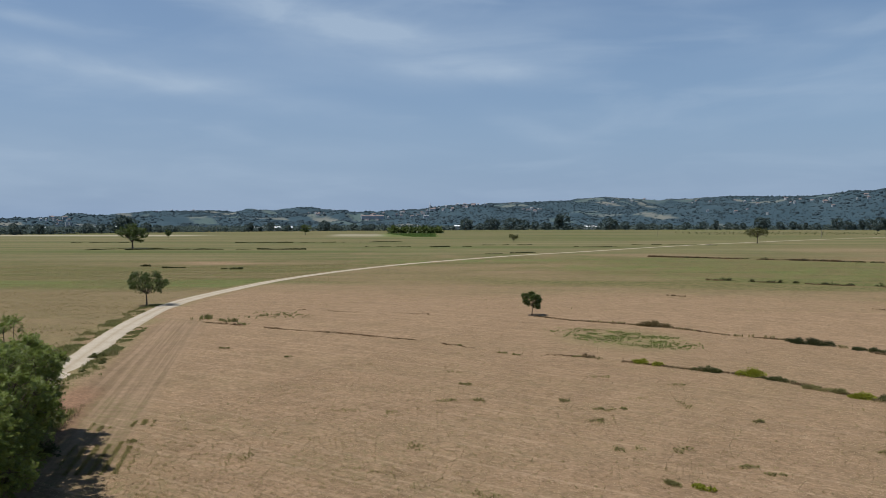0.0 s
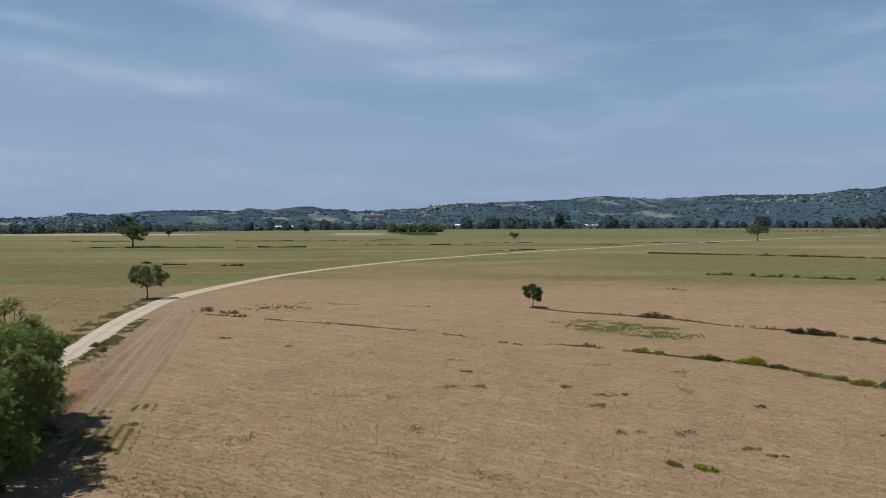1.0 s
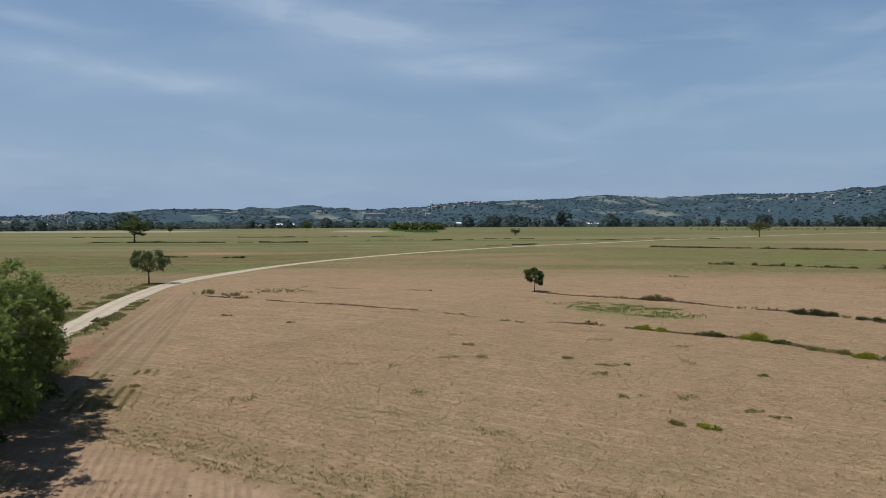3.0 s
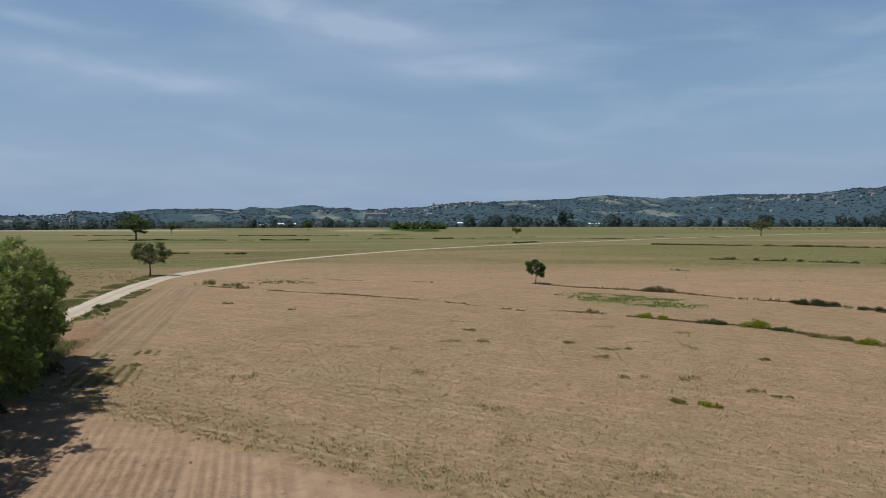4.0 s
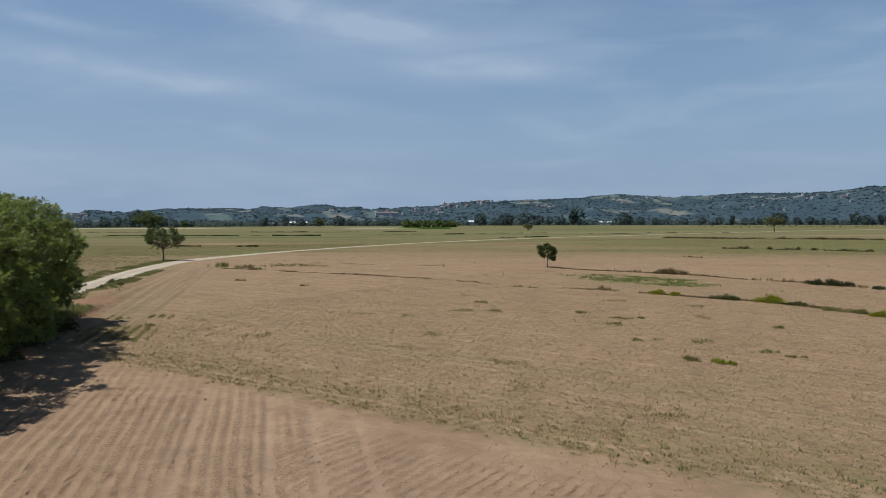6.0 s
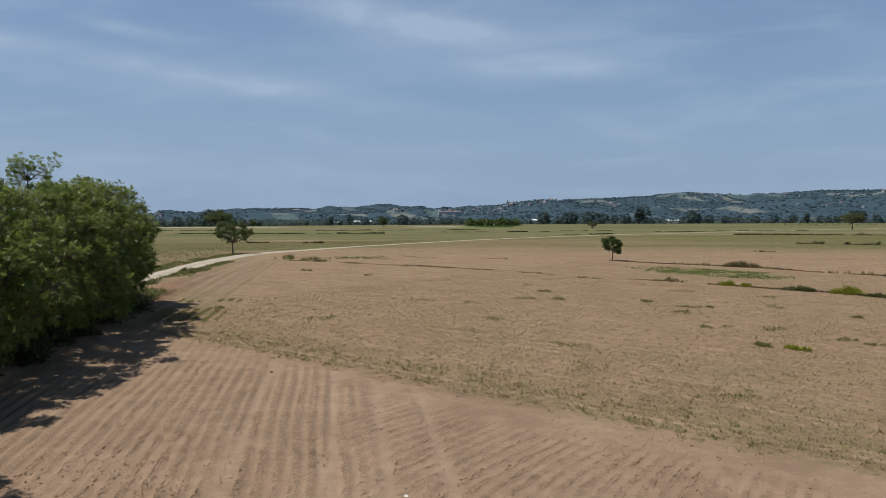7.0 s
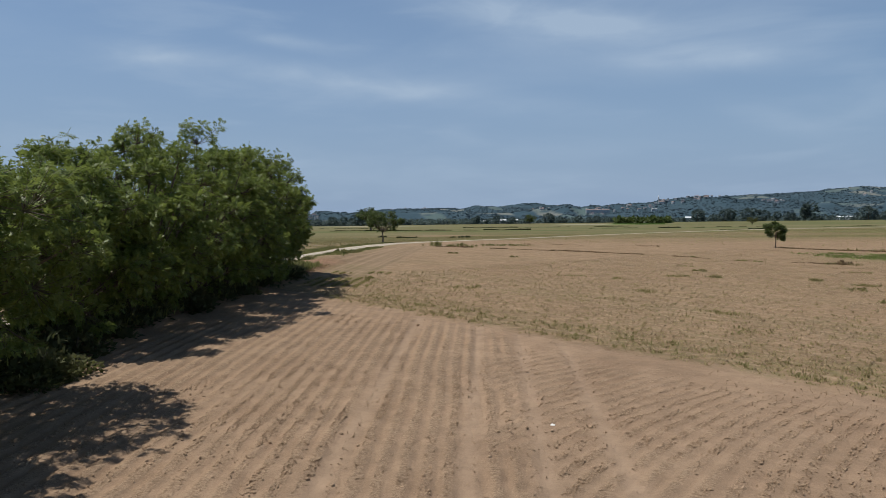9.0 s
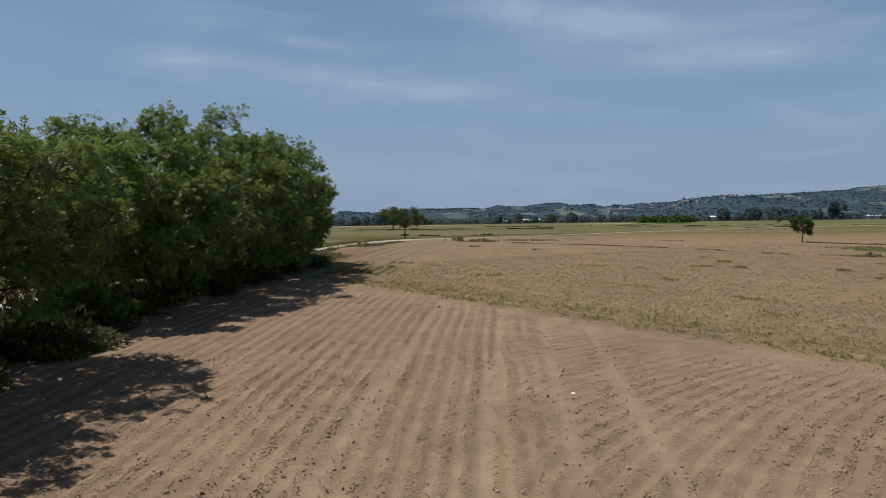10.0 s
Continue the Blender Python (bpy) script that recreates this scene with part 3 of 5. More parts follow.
    green = np.maximum(green, 0.45 * band * smooth(-0.6, 0.4, n3))
    green = np.maximum(green, smooth(380, 520, y + 40 * n1) * (0.05 + 0.20 * smooth(-0.3, 0.5, n2)))
    verge = smooth(4.6, 2.6, np.abs(d)) * smooth(-0.5, 0.3, n3)
    green = np.maximum(green, verge * 0.4 * smooth(60, 75, y))
    green = np.maximum(green, smooth(14, 4, np.hypot((x - 28) / 1.0, y - 117)) * 0.4)
    green = np.maximum(green, smooth(170, 110, np.abs(y - 1060)) * smooth(52, 34, np.abs(x + 0.05 * y)))
    pale = 0.9 * smooth(60, 35, np.abs(y - 1000 + 0.02 * x)) * smooth(-300, -360, x)
    pale = np.maximum(pale, 0.6 * smooth(120, 70, np.abs(y - 1050)) * smooth(45, 25, np.abs(x + 0.115 * y)))
    weed = (d > 5) * (0.62 * np.exp(-((s - 3.0) / 3.2) ** 2) + 0.5 * smooth(30, 6, s) * smooth(-0.35, 0.4, fractal(x / 8, y / 4, 611)) + 0.35 * smooth(-0.2, 0.5, fractal(x / 13, y / 5, 615))) * smooth(-0.8, 1.6, s + 0.8 * n3) * smooth(95, 60, s)
    weed = np.maximum(weed, smooth(11.8, 10.4, d) * smooth(5, 6.5, d) * smooth(46, 52, y) * smooth(76, 70, y) * 0.9)
    for key, val in (("head", head), ("pale", pale), ("shaded_litter", 0.95 * smooth(7.0, 5.2, d + 0.8 * n3) * smooth(1.8, 2.6, d) * smooth(63, 57, y)), ("bankred", 0.95 * smooth(7.0, 5.6, d + 0.6 * n3) * smooth(2.6, 3.6, d) * smooth(80, 70, y) * smooth(-0.7, 0.1, n3)), ("furrow", furrow * depth * np.clip(fade, 0, 1) * (1 - 0.9 * tracks)), ("track", tracks * depth), ("weed", np.clip(weed, 0, 1)), ("tilled", till), ("green", green), ("olive", olive), ("dry", np.clip(dry, 0, 1))):
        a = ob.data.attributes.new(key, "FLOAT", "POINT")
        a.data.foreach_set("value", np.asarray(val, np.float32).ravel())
    return ob


def build_road():
    c = ROAD
    t = np.gradient(c, axis=0)
    t /= np.linalg.norm(t, axis=1)[:, None]
    nrm = np.stack([t[:, 1], -t[:, 0]], 1)
    prof = np.array([-1.75, -1.5, -1.1, -0.75, -0.35, 0, 0.35, 0.75, 1.1, 1.5, 1.75])
    lift = np.array([-0.03, 0.05, 0.065, 0.03, 0.07, 0.085, 0.07, 0.03, 0.065, 0.05, -0.03])
    rut = np.array([0.6, 0.3, 0, 0, 0.3, 0.9, 0.3, 0, 0, 0.3, 0.6])
    v, a = [], []
    for i in range(len(c)):
        edge = 1 + 0.07 * fractal(np.array(i * 0.45), np.array(3.0), 7) + (0.15 if c[i, 1] > 150 else 0)
        for w, h, r in zip(prof, lift, rut):
            p = c[i] + nrm[i] * w * edge
            v.append((p[0], p[1], float(land(p[0], p[1])) + h + (0.02 if c[i, 1] < 200 else 0.06)))
            a.append(r)
    k = len(prof)
    f = [(i * k + j, i * k + j + 1, (i + 1) * k + j + 1, (i + 1) * k + j) for i in range(len(c) - 1) for j in range(k - 1)]
    ob = part_np("road", v, f, M_ROAD, smooth=True)
    at = ob.data.attributes.new("ruts", "FLOAT", "POINT")
    at.data.foreach_set("value", np.array(a, np.float32))
    return tagged(ob, "pale dusty gravel farm track curving across the fields", "road", kind="structure")


build_ground()
build_road()


# ---------- trees ----------
def tree(name, label, x, y, height, radius, seed, trunk=0.3, clear=0.25, tips=160, per=34, size=0.38, kind="pair", leaf=None, clump=0.55, group="", lean=(0, 0), flat=1.0, limbs=7, droop=0.35, boughs=0, swell=0.36):
    """A broadleaf tree: tapered trunk, limbs and branches, and a crown of leafy tufts with gaps."""
    rng = np.random.default_rng(seed)
    root = new(name)
    root.location = (x, y, float(land(x, y)) - 0.05)
    tagged(root, label, "tree", group)
    top, lo = height, height * clear
    mid = lo + (top - lo) * 0.46
    fork = np.array([lean[0] * 0.3, lean[1] * 0.3, lo * 1.05])
    n = 7
    t = np.linspace(0, 1, n)[:, None]
    line = t * fork + np.concatenate([0.08 * trunk * 4 * np.sin(t * 5 + seed), 0.05 * np.cos(t * 4 + seed), 0 * t], 1) * t
    flare = trunk * (1.0 + 0.7 * np.exp(-np.linspace(0, 1, n) * 7)) * np.linspace(1, 0.72, n)
    part_np("trunk", *tube(line, flare, 10), M_BARK, root, smooth=True)
    # crown points gathered in boughs that swell out of a dome
    half_up, half_down = top - mid - clump * 0.6, mid - lo * 0.9
    nb = boughs or max(8, tips // 10)
    i = np.arange(nb) + 0.5
    pol, azi = np.arccos(np.clip(1 - 1.86 * i / nb, -1, 1)), np.pi * (1 + 5 ** 0.5) * i + seed
    bd = np.stack([np.cos(azi) * np.sin(pol), np.sin(azi) * np.sin(pol), np.cos(pol)], 1) + rng.normal(0, 0.13, (nb, 3))
    br = swell * radius * rng.uniform(0.8, 1.25, nb)
    reach = np.clip(rng.uniform(0.78, 1.06, nb), 0, 1.06)[:, None]
    inner = np.array([radius, radius * flat, 1.0]) - np.array([1, 1, 0]) * br.mean()
    bc = np.stack([bd[:, 0] * inner[0], bd[:, 1] * inner[1], np.where(bd[:, 2] > 0, bd[:, 2] * (half_up - br * 0.75), bd[:, 2] * (half_down - br * 0.6))], 1) * reach
    bc = bc + np.array([lean[0], lean[1], mid])
    k = np.arange(tips) % nb
    d = rng.normal(size=(tips, 3)) + 0.55 * bd[k] + np.array([0, 0, 0.35])
    d /= np.linalg.norm(d, axis=1)[:, None]
    tip = bc[k] + d * (br[k] * rng.uniform(0.35, 1.0, tips) ** 0.6)[:, None] * np.array([1, 1, 0.78])
    core = rng.uniform(0, 1, tips) < 0.12
    tip = np.where(core[:, None], np.array([lean[0], lean[1], mid]) + (tip - np.array([lean[0], lean[1], mid])) * 0.55, tip)
    ends = []
    for i in range(limbs):
        az = 2 * np.pi * (i + rng.uniform(-0.3, 0.3)) / limbs
        reach = radius * rng.uniform(0.42, 0.62) * (0.25 if i == 0 else 1)
        e = np.array([np.cos(az) * reach + lean[0], np.sin(az) * reach * flat + lean[1], mid + (top - mid) * rng.uniform(-0.05, 0.55) + (0.25 * (top - mid) if i == 0 else 0)])
        m = fork * 0.55 + e * 0.45 + np.array([0, 0, -0.06 * (top - lo)]) + rng.normal(0, 0.12, 3) * radius * 0.3
        q = np.linspace(0, 1, 7)[:, None]
        pts = (1 - q) ** 2 * fork + 2 * q * (1 - q) * m + q ** 2 * e
        ends.append((pts, e))
        part_np("limb", *tube(pts, np.linspace(trunk * 0.55, trunk * 0.16, 7), 7), M_BARK, root, smooth=True)
    twig = []
    nodes = np.concatenate([p[3:] for p, e in ends])
    for k in range(tips):
        j = np.argmin(np.linalg.norm(nodes - tip[k] + np.array([0, 0, 0.25 * radius]), axis=1))
        a, b = nodes[j], tip[k]
        m = (a + b) / 2 + np.array([0, 0, 0.10 * np.linalg.norm(b - a)]) + rng.normal(0, 0.06, 3) * radius * 0.3
        q = np.linspace(0, 1, 4)[:, None]
        twig.append(tube((1 - q) ** 2 * a + 2 * q * (1 - q) * m + q ** 2 * b, np.linspace(trunk * 0.12, trunk * 0.03, 4), 4))
    tagged(part_np("branchwork", *join(twig), M_BARK, root), kind="stuff")
    # leafy tufts
    c = np.repeat(tip, per, 0)
    off = rng.normal(size=c.shape)
    off /= np.linalg.norm(off, axis=1)[:, None]
    off *= (rng.uniform(0, 1, len(c)) ** 0.55)[:, None] * clump * np.repeat(rng.uniform(0.75, 1.2, tips), per)[:, None]
    p = c + off * np.array([1.2, 1.2, 0.62])
    out = p - np.array([lean[0], lean[1], mid])
    out /= np.linalg.norm(out, axis=1)[:, None] + 1e-6
    way = off / (clump + 1e-6) * 0.8 + out * 0.5 + rng.normal(0, 0.3, p.shape) + np.array([0, 0, -droop])
    part_np("crown", *leaves(p, way, size * rng.uniform(0.7, 1.25, len(p)), kind, rng), leaf or M_FIELDLEAF, root)
    return root


def walnut_leaf():
    """A drooping pinnate leaf of seven leaflets, one metre long along x."""
    v = []
    for at, way, size in ((0.30, 1, 0.30), (0.30, -1, 0.30), (0.52, 1, 0.38), (0.52, -1, 0.38), (0.72, 1, 0.40), (0.72, -1, 0.40), (0.74, 0, 0.46)):
        d = np.array([1.0, 0, -0.35]) if way == 0 else np.array([0.62, 0.78 * way, -0.22])
        d /= np.linalg.norm(d)
        side = np.cross((0, 0, 1.0), d)
        b = np.array([at, 0, -0.28 * at * at])
        v += [b, b + d * size * 0.5 + side * size * 0.23, b + d * size + (0, 0, -0.10 * size), b + d * size * 0.5 - side * size * 0.23]
    return np.array(v)


def walnut_tree(label, x, y, height, radius, seed, clear, boughs, group="", name="walnut_tree", leaf=None, bole=0.2, fill=750, skirt=1.95):
    """A walnut: short trunk, spreading limbs, and boughs tipped with shoots that each carry a whorl of drooping leaves."""
    r = np.random.default_rng(seed)
    root = tagged(new(name), label, "tree", group)
    root.location = (x, y, float(land(x, y)) - 0.05)
    low, mid = height * clear, height * (clear + (1 - clear) * 0.40)
    fork = np.array([0, 0, low + 0.35])
    n = 7
    t = np.linspace(0, 1, n)[:, None]
    line = t * fork + np.concatenate([0.06 * np.sin(t * 5 + seed), 0.05 * np.cos(t * 4 + seed), 0 * t], 1) * t
    part_np("trunk", *tube(line, bole * (1 + 0.7 * np.exp(-7 * t[:, 0])) * np.linspace(1, 0.75, n), 10), M_BARK, root, smooth=True)
    i = np.arange(boughs) + 0.5
    pol, azi = np.arccos(np.clip(1 - skirt * i / boughs, -1, 1)), np.pi * (1 + 5 ** 0.5) * i + seed
    way = np.stack([np.cos(azi) * np.sin(pol), np.sin(azi) * np.sin(pol), np.cos(pol)], 1) + r.normal(0, 0.12, (boughs, 3))
    way /= np.linalg.norm(way, axis=1)[:, None]
    pad = radius * r.uniform(0.17, 0.30, boughs)
    up, down = height - mid - 0.35 - pad * 0.8, mid - low - pad * 0.4
    core = np.stack([way[:, 0] * (radius - pad), way[:, 1] * (radius - pad), way[:, 2] * np.where(way[:, 2] > 0, up, down)], 1) * r.uniform(0.62, 1.10, (boughs, 1))
    core[:, 2] += mid
    twigs, tips, ways = [], [], []
    for b in range(boughs):
        bend = fork * 0.5 + core[b] * 0.5 + np.array([0, 0, -0.08 * height]) * (way[b, 2] > 0.2) + r.normal(0, 0.15, 3)
        q = np.linspace(0, 1, 6)[:, None]
        pts = (1 - q) ** 2 * fork + 2 * q * (1 - q) * bend + q ** 2 * core[b]
        if b % 3 == 0:
            part_np("limb", *tube(pts, np.linspace(bole * 0.55, 0.03, 6), 7), M_BARK, root, smooth=True)
        else:
            twigs.append(tube(pts, np.linspace(0.07, 0.02, 6), 5))
        m = int(15 * (pad[b] / (radius * 0.24)) ** 1.5) + 4
        d = r.normal(size=(m, 3)) + 1.0 * way[b] + np.array([0, 0, 0.55])
        d /= np.linalg.norm(d, axis=1)[:, None]
        reach = pad[b] * r.uniform(0.45, 1.05, m) * np.where((r.uniform(0, 1, m) < 0.14) & (d[:, 2] > 0.25), 1.32, 1.0)
        tip = core[b] + d * reach[:, None] * np.array([1.1, 1.1, 0.80])
        for e in tip:
            twigs.append(tube([core[b], (core[b] + e) / 2 + (0, 0, -0.05), e], [0.018, 0.012, 0.006], 4))
        tips.append(tip), ways.append(d)
    tagged(part_np("branchwork", *join(twigs), M_BARK, root), kind="stuff")
    per = 10
    tip, d = np.repeat(np.concatenate(tips), per, 0), np.repeat(np.concatenate(ways), per, 0)
    spin = r.normal(size=tip.shape)
    spin -= d * (spin * d).sum(1)[:, None]
    spin /= np.linalg.norm(spin, axis=1)[:, None] + 1e-9
    at = tip - d * r.uniform(0, 0.32, (len(tip), 1))
    out = spin * 0.85 + d * r.uniform(0.0, 0.9, (len(tip), 1)) + np.array([0, 0, -0.12])
    form = walnut_leaf()
    size = r.uniform(0.27, 0.46, len(tip))
    v = np.einsum("vk,nkj->nvj", form, frames_from(out, r, 1.1)) * size[:, None, None] + at[:, None]
    pieces = [(v.reshape(-1, 3), np.arange(len(tip) * len(form)).reshape(-1, 4))]
    g = r.normal(size=(fill, 3))
    g /= np.linalg.norm(g, axis=1)[:, None]
    p = g * r.uniform(0.05, 1, (fill, 1)) ** 0.5 * 0.70
    p = p * np.stack([np.full(fill, radius), np.full(fill, radius), np.where(p[:, 2] > 0, height - mid - 0.5, mid - low)], 1) + np.array([0, 0, mid])
    v = np.einsum("vk,nkj->nvj", form, frames_from(g + r.normal(0, 0.7, g.shape), r)) * r.uniform(0.45, 0.70, fill)[:, None, None] + p[:, None]
    pieces.append((v.reshape(-1, 3), np.arange(fill * len(form)).reshape(-1, 4)))
    part_np("crown", *join(pieces), leaf or M_WALNUT, root)
    return root


ROW = "walnut row beside the track"
WALNUT = "dense dark-green walnut tree with low spreading crown beside the track"
# the last tree is never in view; added to block sky light there
for i, (wx, wy, wh, wr, wc, wb) in enumerate((
        (-31.2, 57.5, 9.7, 4.0, 0.08, 42), (-29.2, 51.5, 10.4, 4.8, 0.05, 54), (-27.4, 45.0, 10.9, 5.4, 0.05, 58), (-25.9, 38.8, 10.7, 5.6, 0.05, 56), (-24.3, 32.2, 10.2, 5.2, 0.07, 54),
        (-23.2, 26.6, 9.1, 4.5, 0.09, 52), (-19.6, 17.2, 8.8, 5.4, 0.20, 58), (-16.9, 10.6, 8.2, 5.4, 0.2, 52), (-17.0, 3.4, 8.2, 5.4, 0.2, 36))):
    walnut_tree(WALNUT, wx, wy, wh, wr, 100 + i, wc, wb, ROW)

walnut_tree("small rounded walnut tree alone in the dry stubble field", 17.0, 142.0, 5.0, 2.15, 206, 0.28, 13, name="field_tree", leaf=M_FIELDLEAF, bole=0.09, fill=90, skirt=1.65)
walnut_tree("lone leafy tree with forked trunk beside the gravel track", -59.6, 153.5, 7.9, 4.2, 213, 0.26, 24, name="field_tree", leaf=M_FIELDLEAF, bole=0.16, fill=260, skirt=1.45)
tree("pasture_tree", "large broad-crowned tree standing in the olive pasture", -219, 530, 18, 11, 203, 0.6, 0.24, 150, 26, 0.9, "pair", M_FIELDLEAF, 1.6, limbs=7)
tree("pasture_tree", "spreading pale-green tree beside the distant track", 269, 651, 14, 10, 204, 0.4, 0.38, 90, 20, 0.9, "pair", M_SHRUB, 1.5, limbs=6)
tree("pasture_tree", "small bushy tree on the far pasture", 65, 714, 7.5, 5.0, 205, 0.2, 0.2, 50, 20, 0.7, "pair", M_SHRUB, 1.0, limbs=5)
tree("pasture_tree", "slim tree at the edge of the far pasture", -291, 793, 11, 4, 206, 0.2, 0.3, 50, 20, 0.8, "pair", M_FIELDLEAF, 1.0, limbs=5)
tree("pasture_tree", "round dark tree at the edge of the plain", -196, 1058, 16, 8, 207, 0.4, 0.2, 70, 20, 1.1, "pair", M_FIELDLEAF, 1.6, limbs=5)
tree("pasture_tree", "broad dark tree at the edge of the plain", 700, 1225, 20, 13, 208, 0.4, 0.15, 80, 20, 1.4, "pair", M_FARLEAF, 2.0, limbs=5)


# ---------- distance: hills ----------
BACK_AZ = np.array([-46, -31, -26, -22, -19, -16, -12, -5, 2, 5, 7, 9.4, 11.7, 13, 15, 17.5, 21, 25, 32, 46], float)
BACK_UP = np.array([0.5, 0.25, 0.45, 0.64, 0.93, 0.88, 0.80, 0.85, 1.35, 1.58, 1.56, 1.72, 1.90, 1.80, 1.70, 1.74, 1.91, 1.85, 1.85, 1.9], float)
FRONT_AZ = np.array([-46, -31, -28, -27, -25.9, -24.5, -21, -14, -9, -8.4, -7.8, -7.0, -3.8, -1.2, 0.5, 2.2, 5, 8, 12, 17, 21, 24.5, 27.2, 30, 34, 46], float)
FRONT_UP = np.array([0.4, 0.33, 0.45, 0.53, 0.69, 0.48, 0.40, 0.42, 0.84, 0.98, 1.14, 0.88, 0.98, 1.20, 1.37, 1.47, 1.20, 0.95, 0.90, 1.20, 1.5, 1.85, 2.10, 2.33, 2.5, 2.5], float)


def hill_height(az, r):
    x, y = r * np.sin(np.radians(az)), r * np.cos(np.radians(az))
    jag = 0.06 * fractal(az * 1.2, az * 0 + 3.0, 55, 3)
    front = np.tan(np.radians(np.interp(az, FRONT_AZ, FRONT_UP) + jag - 0.14)) * 2520 + 17
    back = np.tan(np.radians(np.interp(az, BACK_AZ, BACK_UP) + jag * 0.6 - 0.10)) * 3700 + 17
    n = fractal(x / 330, y / 330, 301, 5)
    rf, rb = smooth(1980, 2520, r), smooth(2350, 3700, r)
    hf = front * rf * (1 - 0.75 * smooth(2520, 3150, r)) + 22 * n * rf * smooth(0, 0.25, 1 - rf) + 14 * n * smooth(2560, 2900, r)
    hb = back * rb + 40 * n * rb * smooth(0, 0.2, 1 - rb) - 30 * smooth(3720, 4300, r)
    return np.maximum(hf, hb) - 1.2


def hill_fields(x, y):
    """Cleared fields on the slopes: skewed cells of a lattice, some of them open."""
    a, b = (0.86 * x + 0.51 * y) / 60 + 0.25 * fractal(x / 160, y / 160, 321, 2), (-0.51 * x + 0.86 * y) / 150 + 0.25 * fractal(x / 160, y / 160, 331, 2)
    ia, ib = np.floor(a), np.floor(b)
    chance = value_noise(ia * 7.0 + 0.11, ib * 7.0 + 0.13, 341)
    edge = np.minimum(np.minimum(a - ia, 1 - a + ia), np.minimum(b - ib, 1 - b + ib))
    return smooth(0.46, 0.52, chance) * smooth(0.02, 0.10, edge), smooth(-0.5, 0.5, value_noise(ia * 5.0 + 0.7, ib * 5.0 + 0.2, 361))


def build_hills():
    az, r = np.meshgrid(np.linspace(-46, 46, 600), np.linspace(1980, 4200, 100))
    h = hill_height(az, r)
    v = np.stack([r * np.sin(np.radians(az)), r * np.cos(np.radians(az)), h], -1).reshape(-1, 3)
    ny, nx = az.shape
    idx = np.arange(ny * nx).reshape(ny, nx)
    f = np.stack([idx[:-1, :-1], idx[:-1, 1:], idx[1:, 1:], idx[1:, :-1]], -1).reshape(-1, 4)
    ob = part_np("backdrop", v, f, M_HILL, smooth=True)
    for key, val in zip(("field", "ripe"), hill_fields(v[:, 0], v[:, 1])):
        at = ob.data.attributes.new(key, "FLOAT", "POINT")
        at.data.foreach_set("value", np.asarray(val, np.float32))
    tagged(ob, "low wooded hills with clearings along the horizon, tinted haze-blue", "hills", kind="structure")


build_hills()


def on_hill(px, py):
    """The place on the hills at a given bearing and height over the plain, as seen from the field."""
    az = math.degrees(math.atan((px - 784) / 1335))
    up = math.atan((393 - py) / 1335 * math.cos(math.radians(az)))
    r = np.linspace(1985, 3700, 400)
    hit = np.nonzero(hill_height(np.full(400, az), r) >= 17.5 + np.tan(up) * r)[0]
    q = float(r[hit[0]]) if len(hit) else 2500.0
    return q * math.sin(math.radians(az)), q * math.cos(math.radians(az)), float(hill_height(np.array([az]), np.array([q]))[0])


def clump_tree(rng, n=8):
    """One ragged little crown of leaf quads for far woods, about one metre tall and wide."""
    d = rng.normal(size=(n, 3))
    d /= np.linalg.norm(d, axis=1)[:, None]
    p = d * rng.uniform(0.25, 0.48, (n, 1)) * np.array([1, 1, 0.95]) + np.array([0, 0, 0.5])
    return leaves(p, d + rng.normal(0, 0.5, d.shape), rng.uniform(0.42, 0.7, n), "single", rng)


def dome_tree(rng):
    """A small rounded crown with an uneven outline, about one metre tall and wide."""
    a = np.arange(6) * np.pi / 3
    low = np.stack([0.42 * np.cos(a), 0.42 * np.sin(a), 0 * a], 1)
    mid = np.stack([0.52 * np.cos(a + 0.4), 0.52 * np.sin(a + 0.4), 0 * a + 0.5], 1)
    v = np.concatenate([low, mid, [[0, 0, 1.0]]]) * rng.uniform(0.72, 1.25, (13, 1))
    f = [(i, (i + 1) % 6, 6 + (i + 1) % 6) for i in range(6)] + [(i, 6 + (i + 1) % 6, 6 + i) for i in range(6)] + [(6 + i, 6 + (i + 1) % 6, 12) for i in range(6)]
    return v, np.array(f)


def hill_crowns(name, label, xs, ys, zs, sizes, mat, seed):
    rng = np.random.default_rng(seed)
    forms = [dome_tree(rng) for _ in range(10)]
    pick = rng.integers(0, 10, len(xs))
    v = np.stack([f[0] for f in forms])[pick] * sizes[:, None, None] * np.array([1.25, 1.25, 0.85]) + np.stack([xs, ys, zs], 1)[:, None]
    f = (forms[0][1][None] + (np.arange(len(xs)) * 13)[:, None, None]).reshape(-1, 3)
    return tagged(part_np(name, v.reshape(-1, 3), f, mat, smooth=True), label, "woods", kind="stuff")


